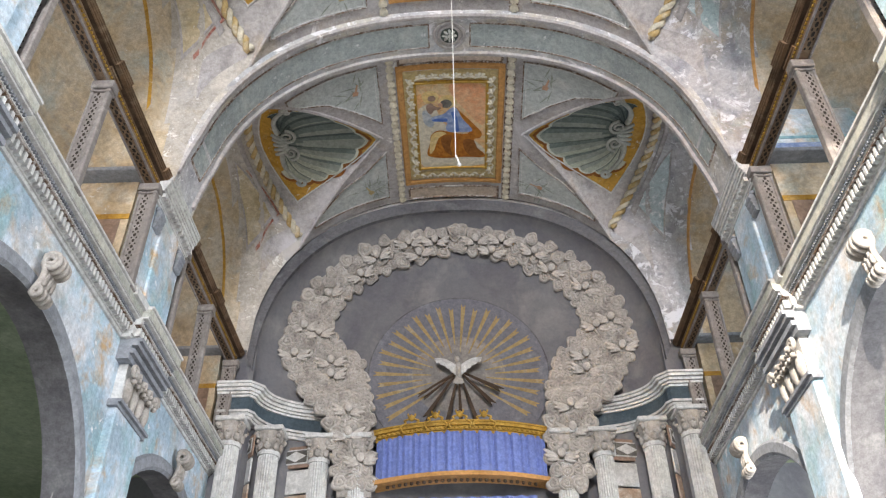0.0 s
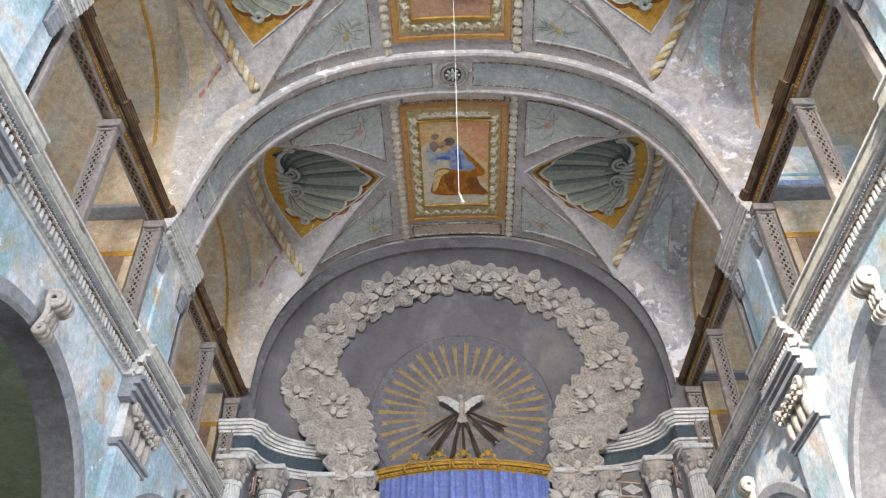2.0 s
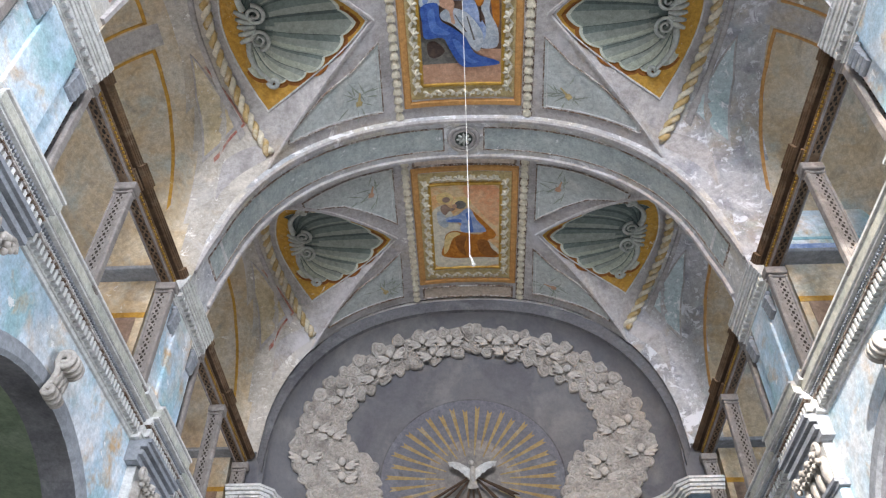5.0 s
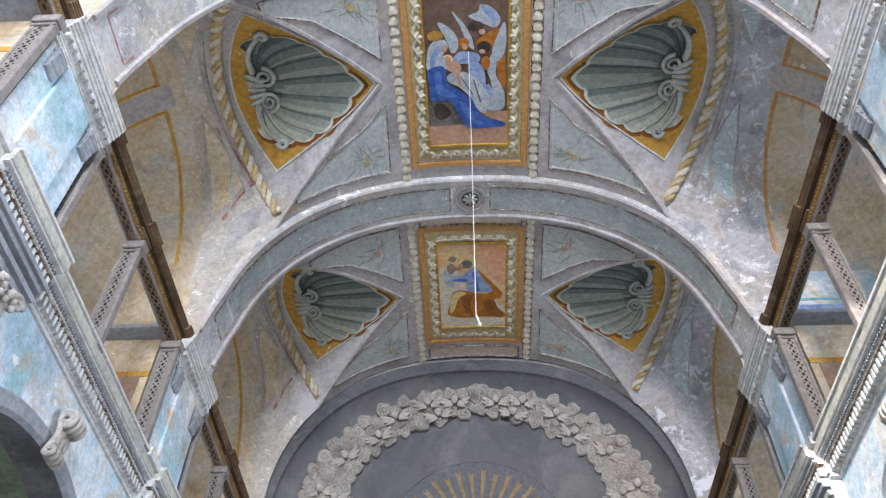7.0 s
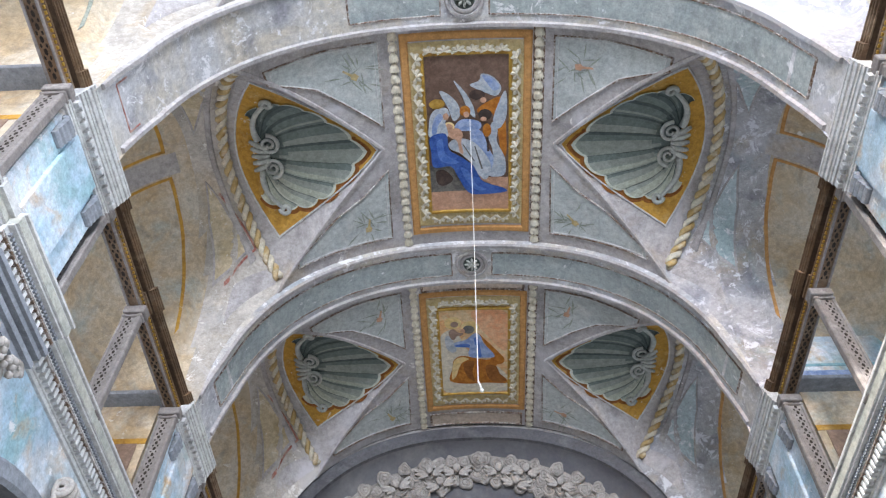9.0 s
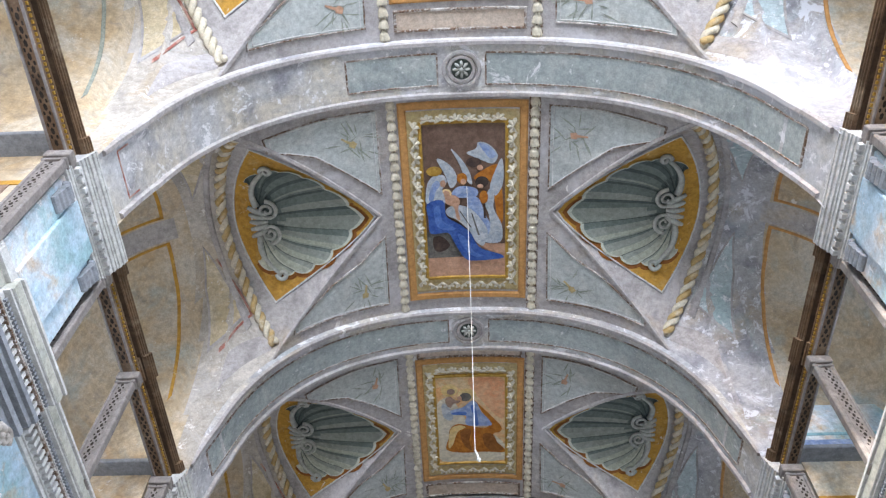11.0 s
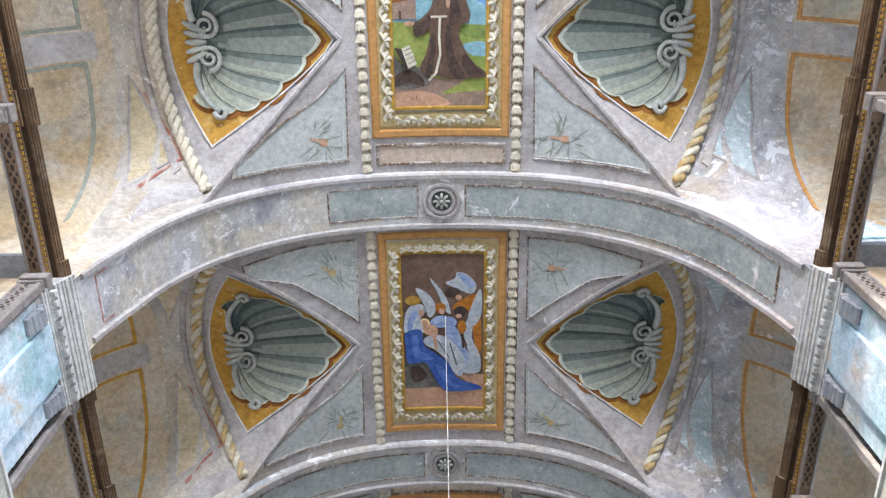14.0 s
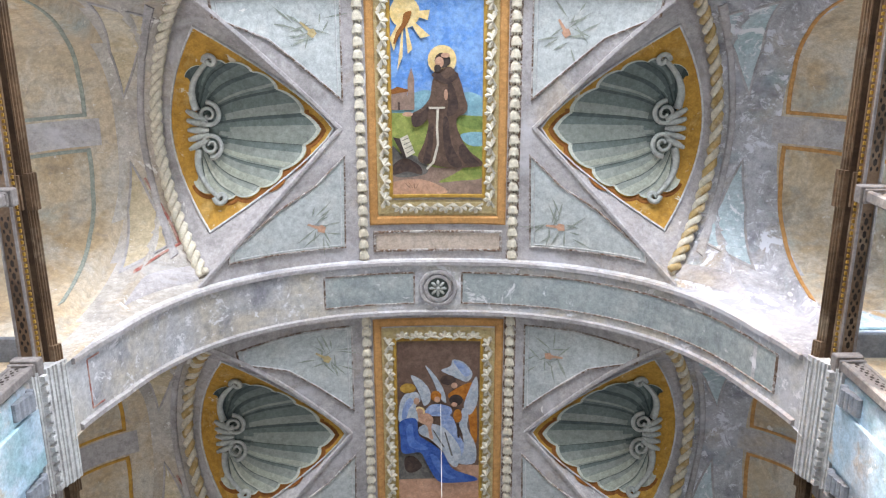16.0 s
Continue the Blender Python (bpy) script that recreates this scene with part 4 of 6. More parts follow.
fold = lambda x: 0.018 * math.sin(x * 46 + ph[0]) + 0.014 * math.sin(x * 71 + ph[1]) + 0.01 * math.sin(x * 23 + ph[2])
grid(bm, lambda x, z: (x, cplan(x) - 0.02 + fold(x) * (1.2 - 0.5 * (7.54 - z)), z), xs_, steps(7.54, 6.84, 6))
part("valance", bm, M_BLUECLOTH, canopy, "pleated blue satin valance", smooth=True)
hem = canopy_run("valance_hem", [(0.05, 0.07)], 6.66 + LIFT, M_ORANGE, "tan braid hem")
bm = bmesh.new()
for x in steps(-1.2, 1.2, 24):
    blob(bm, (x, cplan(x) + 0.12, 6.76), 0.035, 1)
ob = part("fringe", bm, M_DARKWOOD, hem)
ob["kind"] = "stuff"
drop = thing("altar_curtain", "dark blue hanging altar curtain", "curtain", "", (0, 12.9, 6.6))
bm = bmesh.new()
grid(bm, lambda x, z: (x, 12.92 + 0.02 * math.sin(x * 31), z), steps(-1.22, 1.22, 120), (6.62, 5.5, 4.0))
part("cloth", bm, M_BLUECLOTH, drop, smooth=True)

# cloud garland
clouds = thing("cloud_garland", "grey stucco garland of curling clouds with winged heads", "stucco relief", "structure", (0, 12.6, 9.0))


def puff_mesh(seed):
    r = random.Random(seed)
    b_ = bmesh.new()
    turn, spin = r.uniform(0, 6.28), r.choice((-1, 1))
    seg, rings = 26, 16
    top = b_.verts.new((0, 0, 0.42))
    rows = []
    for i in range(1, rings + 1):
        q = i / rings
        row = []
        for k in range(seg):
            t = 2 * math.pi * k / seg
            rad = q * (1 + 0.1 * math.sin(3 * t + turn) + 0.05 * math.sin(5 * t))
            wind = (q * 2.2 - spin * t / (2 * math.pi) + turn) % 1.0
            h = 0.5 * math.sqrt(max(0, 1 - q ** 5)) - 0.5 * math.exp(-((wind - 0.5) / 0.13) ** 2) * (q > 0.12) * (1 - q ** 8)
            row.append(b_.verts.new((rad * math.cos(t), rad * math.sin(t), h if i < rings else -0.5)))
        rows.append(row)
    for k in range(seg):
        b_.faces.new((top, rows[0][k], rows[0][(k + 1) % seg]))
        for a, b in zip(rows, rows[1:]):
            b_.faces.new((a[k], b[k], b[(k + 1) % seg], a[(k + 1) % seg]))
    return mesh_of("puff", b_, M_CLOUD, smooth=True)


PUFFS = [puff_mesh(k) for k in range(6)]


def winged_mesh():
    b_ = bmesh.new()
    blob(b_, (0, 0.03, 0.12), 0.1, 2, (0.85, 1.05, 0.8))
    for sg in (-1, 1):
        for j, (ln, an) in enumerate(((0.34, 0.5), (0.3, 0.22), (0.22, -0.1))):
            blob(b_, (sg * (0.06 + ln * 0.5 * math.cos(an)), -0.07 + ln * 0.5 * math.sin(an) - 0.02 * j, 0.05 + 0.012 * j), ln * 0.55, 2, (1, 0.26, 0.12), Matrix.Rotation(sg * an, 3, "Z"))
    return mesh_of("winged_head", b_, M_HEAD, smooth=True)


WINGED = winged_mesh()


def apse_pose(x, z, lift, scale, roll, forward=0.0):
    p = apse_at(x, z)
    e = 0.03
    dx, dz = apse_at(x + e, z) - p, apse_at(x, z - e) - p
    n = dx.cross(-dz).normalized() if z < 11.9 else Vector((0, -1, 0))
    if n.y > 0:
        n = -n
    n = (n + Vector((0, -0.9, -0.1))).normalized()
    q = n.to_track_quat("Z", "Y").to_matrix().to_4x4()
    return Matrix.Translation(p + n * lift - Vector((0, forward, 0))) @ q @ Matrix.Rotation(roll, 4, "Z") @ Matrix.Diagonal((scale, scale, scale * 0.62, 1))


rnd = random.Random(11)
csurf = lambda x, z, d=0.0: apse_at(x, z, d)
# outer and inner edge of one half of the garland, from the crown down
EDGE = [(0.0, 11.97, 0.0, 11.55), (0.9, 11.86, 0.8, 11.4), (1.64, 11.6, 1.35, 11.15), (2.27, 11.22, 1.85, 10.8), (2.72, 10.74, 2.15, 10.45),
        (3.0, 10.24, 2.34, 10.1), (3.11, 9.8, 2.4, 9.85), (3.18, 9.4, 2.18, 9.55), (3.1, 9.05, 1.77, 9.29), (2.84, 8.72, 1.66, 8.8),
        (2.7, 8.38, 1.56, 8.35), (2.3, 8.05, 1.49, 7.95), (2.15, 7.4, 1.45, 7.4), (2.05, 6.6, 1.42, 6.6)]


def garland_at(w, q):
    """w from 0 at the crown to 1 at the foot, q from 0 at the inner edge to 1 at the outer."""
    k = min(len(EDGE) - 2, int(w * (len(EDGE) - 1)))
    f = w * (len(EDGE) - 1) - k
    o = [a_ + (b_ - a_) * f for a_, b_ in zip(EDGE[k], EDGE[k + 1])]
    return o[2] + (o[0] - o[2]) * q, o[3] + (o[1] - o[3]) * q


def proud(z):
    """How far the lower garland stands in front of the apse wall."""
    return 0.3 * min(1.0, max(0.0, (8.75 - z) / 0.5))


for s in (-1, 1):
    bm = bmesh.new()

    def bed(w, q):
        x, z = garland_at(w, 0.06 + 0.88 * q)
        return csurf(s * x, z, 0.01 + proud(z) + 0.03 * math.sin(math.pi * q))

    grid(bm, bed, steps(0, 1, 90), steps(0, 1, 8))
    part("cloud_bed", bm, M_CLOUD, clouds, smooth=True)


def cloud_spots():
    for s in (-1, 1):
        for i in range(46):
            w = (i + 0.5 * (s > 0)) / 46
            x0, z0 = garland_at(w, 0)
            x1, z1 = garland_at(w, 1)
            n = max(3, round(math.hypot(x1 - x0, z1 - z0) / 0.185))
            for k in range(n):
                q = (k + 0.5 + 0.22 * (-1) ** i + rnd.uniform(-0.08, 0.08)) / n
                x, z = garland_at(w, q)
                yield s * x, z + rnd.uniform(-0.03, 0.03), rnd.uniform(0.115, 0.15)


for x, z, size in cloud_spots():
    link("cloud_curl", rnd.choice(PUFFS), clouds, m=apse_pose(x, min(z, 11.88), 0.06 + rnd.uniform(0, 0.03), size, rnd.uniform(0, 6.28), proud(z)))
for s in (-1, 1):
    for x, z, r in ((0.4, 11.72, 0), (0.92, 11.68, 0.2), (0.72, 11.5, 0.3), (1.55, 11.4, 0.4), (1.85, 11.02, 0.5), (2.45, 10.55, 0.6), (2.85, 9.84, 0.2), (2.58, 9.76, 0.1), (2.98, 9.24, 0.1), (2.32, 9.2, 0.1), (2.3, 8.92, 0.2), (1.9, 8.1, -0.1), (1.88, 7.66, 0.1), (1.65, 7.2, 0.1)):
        link("winged_head", WINGED, clouds, m=apse_pose(s * x, z, 0.13, 0.8, -s * r, proud(z)))

# ---- vault decoration ----


def husk_mesh():
    """One bell-shaped husk of a garland, pointing along y, 0.14 long."""
    b_ = bmesh.new()
    rows = []
    for u, w, h in ((0.0, 0.02, 0.015), (0.3, 0.055, 0.045), (0.8, 0.07, 0.05), (1.15, 0.045, 0.02)):
        rows.append([b_.verts.new((w * math.cos(t), (u - 0.5) * 0.15 - (0.045 if k % 2 else 0) * (u > 0.9), h * math.sin(t))) for k, t in enumerate(steps(0, math.pi, 6))])
    for a, b in zip(rows, rows[1:]):
        for k in range(6):
            b_.faces.new((a[k], a[k + 1], b[k + 1], b[k]))
    return mesh_of("husk", b_, M_CREAM)


def acanthus_mesh():
    """A five-lobed leaf lying flat, 0.2 across."""
    b_ = bmesh.new()
    c = b_.verts.new((0, 0, 0.03))
    rim = []
    for k, t in enumerate(steps(-0.35, math.pi + 0.35, 14)):
        r = 0.105 if k % 3 == 1 else (0.1 if k % 3 == 2 else 0.072)
        rim.append(b_.verts.new((r * math.cos(t), r * math.sin(t) - 0.02, 0.012 if k % 3 else 0.0)))
    for a, b in zip(rim, rim[1:]):
        b_.faces.new((c, a, b))
    return mesh_of("acanthus", b_, M_CREAM)


HUSK, ACANTHUS = husk_mesh(), acanthus_mesh()


def on_vault(x, y, d, turn=0.0, k=1.0):
    p = vault(x, y, d)
    n = (vault(x, y, 0.1) - vault(x, y, 0)).normalized()
    q = Matrix((Vector((0, 1, 0)).cross(n), (0, 1, 0), n)).transposed().to_4x4()
    return Matrix.Translation(p) @ q @ Matrix.Rotation(turn, 4, "Z") @ Matrix.Diagonal((k, k, k, 1))


def rect(x0, x1, y0, y1):
    return [(x0, y0), (x1, y0), (x1, y1), (x0, y1)]


def band(bm, x0, x1, y0, y1, w, lift, h):
    """A flat rectangular border of width w inside the given outline."""
    m = w / 2
    ribbon(bm, path((x0 + m, y0 + m), (x1 - m, y0 + m), (x1 - m, y1 - m), (x0 + m, y1 - m), (x0 + m, y0 + m))[:-1], vault, w, h, closed=True, lift=lift)


def fresco(y0, y1, cream, inner, shapes, label):
    """A framed panel on the crown of the vault; y0, y1 its orange band, cream and inner the insets."""
    f = thing("ceiling_fresco", label, "fresco", "structure", (0, (y0 + y1) / 2, 12.2), "ceiling frescoes")
    bm = bmesh.new()
    band(bm, -0.91, 0.91, y0, y1, 0.12, 0.0, 0.03)
    part("orange_border", bm, M_ORANGE, f)
    bm = bmesh.new()
    band(bm, -0.81, 0.81, cream[0] - 0.04, cream[1] + 0.04, 0.22, 0.0, 0.022)
    border = part("cream_border", bm, M_TAN, f)
    bm = bmesh.new()
    band(bm, -0.645, 0.645, inner[0] - 0.045, inner[1] + 0.045, 0.06, 0.0, 0.04)
    part("gilt_fillet", bm, M_GOLD, f)
    for mat, poly, lift in shapes:
        bm = bmesh.new()
        drape(bm, poly, vault, lift, 0.2)
        part("painted_shape", bm, mat, f)
    ny = max(1, round((cream[1] - cream[0] - 0.3) / 0.215))
    for k in range(ny):
        y = cream[0] + 0.2 + (cream[1] - cream[0] - 0.4) * k / max(1, ny - 1)
        for s in (-1, 1):
            link("acanthus", ACANTHUS, border, m=on_vault(s * 0.71, y, 0.026, -s * math.pi / 2, 1.2))
    for k in range(6):
        x = -0.5 + k * 0.2
        link("acanthus", ACANTHUS, border, m=on_vault(x, cream[0] + 0.09, 0.026, math.pi, 1.1))
        link("acanthus", ACANTHUS, border, m=on_vault(x, cream[1] - 0.09, 0.026, 0, 1.1))
    return f


def smooth_poly(pts, n=6):
    """A closed rounded outline through points."""
    out, k = [], len(pts)
    for i in range(k):
        p0, p1, p2, p3 = (Vector(pts[(i + j) % k]) for j in (-1, 0, 1, 2))
        for q in range(n):
            t = q / n
            out.append(tuple(0.5 * (2 * p1 + (p2 - p0) * t + (2 * p0 - 5 * p1 + 4 * p2 - p3) * t * t + (3 * p1 - p0 - 3 * p2 + p3) * t ** 3)))
    return out


def at(y0, y1, pts):
    """Panel coordinates (-1..1 across, 0 top .. 1 foot) to the vault."""
    return [(u * 0.6, y0 + (y1 - y0) * v) for u, v in pts]


def oval(cx, cy, rx, ry, n=18):
    return [(cx + rx * math.cos(t), cy + ry * math.sin(t)) for t in steps(0, 2 * math.pi, n)[:-1]]


# bay by the apse: peach ground, seated blue and orange shapes
a0, a1 = 9.1, 11.13
P = lambda pts: at(a0, a1, pts)
S = lambda pts: smooth_poly(at(a0, a1, pts), 4)
O = lambda u, v, rx, ry: oval(u * 0.6, a0 + (a1 - a0) * v, rx, ry)
fresco(8.7, 11.57, (8.87, 11.4), (a0, a1), [
    (P_PEACH, P([(-1.03, -0.013), (1.03, -0.013), (1.03, 1.013), (-1.03, 1.013)]), 0.0120),
    (P_GLOW, S([(-0.01, 0.021), (0.89, 0.021), (1.00, 0.295), (0.89, 0.484), (0.36, 0.295), (0.04, 0.147)]), 0.0131),
    (M_CREAM, S([(-1.01, 0.316), (-0.54, 0.232), (-0.17, 0.484), (0.89, 0.737), (0.97, 0.968), (-0.91, 0.979), (-0.99, 0.611)]), 0.0142),
    (P_HALO, O(-0.60, 0.152, 0.147, 0.140), 0.0153),
    (P_HALO, O(-0.11, 0.206, 0.160, 0.140), 0.0164),
    (P_WHITE, S([(-0.85, 0.316), (-0.70, 0.305), (-0.52, 0.442), (-0.62, 0.495), (-0.81, 0.442)]), 0.0175),
    (P_ORANGE, S([(0.10, 0.269), (0.36, 0.362), (0.63, 0.463), (0.88, 0.568), (0.84, 0.632), (0.65, 0.657), (0.73, 0.747), (0.97, 0.832), (0.92, 0.878), (0.36, 0.876), (-0.28, 0.884), (-0.76, 0.838), (-0.68, 0.695), (-0.62, 0.585), (-0.38, 0.537), (-0.01, 0.564), (0.36, 0.589), (0.52, 0.552), (0.34, 0.411)]), 0.0186),
    (P_RUST, S([(-0.33, 0.632), (-0.01, 0.606), (-0.07, 0.737), (-0.01, 0.855), (-0.25, 0.779)]), 0.0197),
    (P_RUST, S([(0.34, 0.663), (0.63, 0.663), (0.76, 0.758), (0.95, 0.842), (0.63, 0.863), (0.39, 0.800)]), 0.0208),
    (P_HALO, S([(-0.62, 0.600), (-0.37, 0.552), (-0.17, 0.579), (-0.41, 0.632), (-0.57, 0.779), (-0.70, 0.811)]), 0.0219),
    (P_LBLUE, S([(-0.57, 0.375), (-0.25, 0.347), (0.02, 0.274), (0.18, 0.299), (0.30, 0.400), (0.55, 0.505), (0.55, 0.558), (-0.06, 0.558), (-0.18, 0.509), (-0.14, 0.446), (-0.33, 0.434), (-0.56, 0.425)]), 0.0230),
    (P_BLUE2, S([(-0.01, 0.337), (0.10, 0.326), (0.18, 0.442), (0.21, 0.547), (0.10, 0.547), (0.07, 0.442)]), 0.0241),
    (P_BLUE2, S([(-0.55, 0.404), (-0.22, 0.392), (-0.12, 0.411), (-0.17, 0.436), (-0.34, 0.429), (-0.53, 0.425)]), 0.0252),
    (P_EARTH, S([(-0.73, 0.244), (-0.59, 0.215), (-0.46, 0.257), (-0.30, 0.269), (-0.37, 0.295), (-0.50, 0.299), (-0.59, 0.341), (-0.70, 0.312)]), 0.0263),
    (P_EARTH, O(-0.56, 0.164, 0.070, 0.064), 0.0274),
    (P_STONE, O(-0.15, 0.227, 0.102, 0.096), 0.0285),
    (P_PINK, O(-0.32, 0.240, 0.041, 0.051), 0.0296),
], "faded ceiling fresco of blue and orange robed shapes on peach")
# middle bay: brown ground, blue and white shapes
b0, b1 = 4.5, 7.07
P = lambda pts: at(b0, b1, pts)
S = lambda pts: smooth_poly(at(b0, b1, pts), 4)
O = lambda u, v, rx, ry: oval(u * 0.6, b0 + (b1 - b0) * v, rx, ry)
fresco(4.17, 7.49, (4.35, 7.3), (b0, b1), [
    (P_BROWN, P([(-1.02, -0.007), (1.02, -0.007), (1.02, 1.008), (-1.02, 1.008)]), 0.0120),
    (P_PINK, P([(-1.02, 0.861), (-0.41, 0.861), (0.24, 0.772), (1.02, 0.772), (1.02, 1.008), (-1.02, 1.008)]), 0.0131),
    (P_STONE, P([(-1.01, 0.680), (-0.36, 0.680), (0.09, 0.863), (-1.01, 0.863)]), 0.0142),
    (P_DBROWN, S([(-0.83, 0.724), (-0.61, 0.717), (-0.41, 0.779), (-0.61, 0.820), (-0.81, 0.806)]), 0.0153),
    (P_WHITE, S([(-0.66, 0.212), (-0.41, 0.239), (-0.21, 0.303), (-0.20, 0.369), (-0.35, 0.396), (-0.47, 0.314)]), 0.0164),
    (P_WHITE, S([(0.07, 0.180), (0.29, 0.156), (0.35, 0.117), (0.61, 0.134), (0.81, 0.198), (0.69, 0.249), (0.44, 0.230), (0.19, 0.202)]), 0.0175),
    (P_LBLUE, S([(0.36, 0.126), (0.59, 0.139), (0.77, 0.194), (0.64, 0.219), (0.49, 0.178)]), 0.0186),
    (P_ORANGE, S([(0.23, 0.331), (0.44, 0.290), (0.79, 0.253), (0.85, 0.314), (0.92, 0.437), (0.93, 0.615), (0.81, 0.615), (0.71, 0.451), (0.59, 0.355), (0.32, 0.358)]), 0.0197),
    (P_DBROWN, O(0.23, 0.240, 0.114, 0.078), 0.0208),
    (P_PINK, O(0.38, 0.273, 0.045, 0.045), 0.0219),
    (P_WHITE, S([(0.90, 0.216), (0.95, 0.287), (0.92, 0.385), (0.75, 0.451), (0.61, 0.399), (0.74, 0.294)]), 0.0230),
    (P_LBLUE, S([(0.09, 0.451), (0.34, 0.471), (0.49, 0.574), (0.67, 0.669), (0.44, 0.724), (0.24, 0.601), (0.07, 0.533)]), 0.0241),
    (P_WHITE, S([(0.59, 0.410), (0.72, 0.451), (0.70, 0.533), (0.90, 0.642), (0.88, 0.754), (0.49, 0.760), (0.61, 0.676), (0.58, 0.574), (0.49, 0.505)]), 0.0252),
    (P_WHITE, S([(-0.31, 0.150), (-0.05, 0.221), (0.13, 0.303), (0.18, 0.377), (0.03, 0.344), (-0.12, 0.246)]), 0.0263),
    (P_LBLUE, S([(-0.32, 0.426), (-0.16, 0.389), (0.09, 0.389), (0.30, 0.410), (0.29, 0.451), (-0.01, 0.462), (-0.26, 0.454)]), 0.0274),
    (P_ORANGE, O(-0.06, 0.336, 0.078, 0.084), 0.0285),
    (P_PINK, O(-0.03, 0.358, 0.042, 0.048), 0.0296),
    (P_DARK, O(0.42, 0.361, 0.099, 0.090), 0.0307),
    (P_PINK, O(0.38, 0.388, 0.045, 0.036), 0.0318),
    (P_ORANGE, O(0.46, 0.458, 0.063, 0.108), 0.0329),
    (P_DBROWN, P([(0.44, 0.505), (0.50, 0.505), (0.51, 0.596), (0.46, 0.596)]), 0.0340),
    (P_WHITE, S([(-0.49, 0.536), (-0.26, 0.505), (0.09, 0.526), (0.34, 0.587), (0.55, 0.683), (0.44, 0.781), (0.24, 0.754), (0.09, 0.680), (-0.21, 0.604), (-0.43, 0.577)]), 0.0351),
    (P_STONE, P([(0.14, 0.560), (0.17, 0.560), (0.35, 0.710), (0.30, 0.710)]), 0.0362),
    (P_STONE, P([(-0.15, 0.546), (-0.12, 0.546), (0.15, 0.656), (0.11, 0.656)]), 0.0373),
    (P_HALO, O(-0.46, 0.430, 0.081, 0.081), 0.0384),
    (P_PINK, S([(-0.50, 0.458), (-0.26, 0.440), (-0.13, 0.478), (-0.18, 0.533), (-0.13, 0.601), (-0.22, 0.593), (-0.28, 0.522), (-0.46, 0.495)]), 0.0395),
    (P_PINK, O(-0.46, 0.433, 0.054, 0.060), 0.0406),
    (P_WHITE, S([(-0.96, 0.426), (-0.89, 0.348), (-0.73, 0.311), (-0.51, 0.311), (-0.43, 0.355), (-0.55, 0.399), (-0.50, 0.451), (-0.53, 0.495), (-0.94, 0.488)]), 0.0417),
    (P_LBLUE, S([(-0.83, 0.383), (-0.69, 0.342), (-0.60, 0.369), (-0.71, 0.410), (-0.79, 0.471), (-0.89, 0.464)]), 0.0428),
    (P_PINK, O(-0.53, 0.363, 0.042, 0.057), 0.0439),
    (M_GOLD, O(-0.73, 0.283, 0.114, 0.078), 0.0450),
    (P_BLUE, S([(-0.94, 0.488), (-0.55, 0.471), (-0.48, 0.574), (-0.21, 0.622), (0.10, 0.686), (0.30, 0.781), (0.54, 0.814), (0.90, 0.843), (0.89, 0.869), (0.21, 0.885), (-0.06, 0.861), (-0.30, 0.754), (-0.46, 0.686), (-0.88, 0.686), (-0.93, 0.587)]), 0.0461),
    (P_BLUE2, S([(-0.79, 0.533), (-0.64, 0.505), (-0.58, 0.601), (-0.26, 0.656), (-0.41, 0.669), (-0.71, 0.642)]), 0.0472),
    (P_BLUE2, S([(-0.21, 0.697), (-0.01, 0.724), (0.19, 0.820), (0.44, 0.847), (0.19, 0.854), (-0.06, 0.792)]), 0.0483),
], "ceiling fresco of blue and white robed shapes on brown")
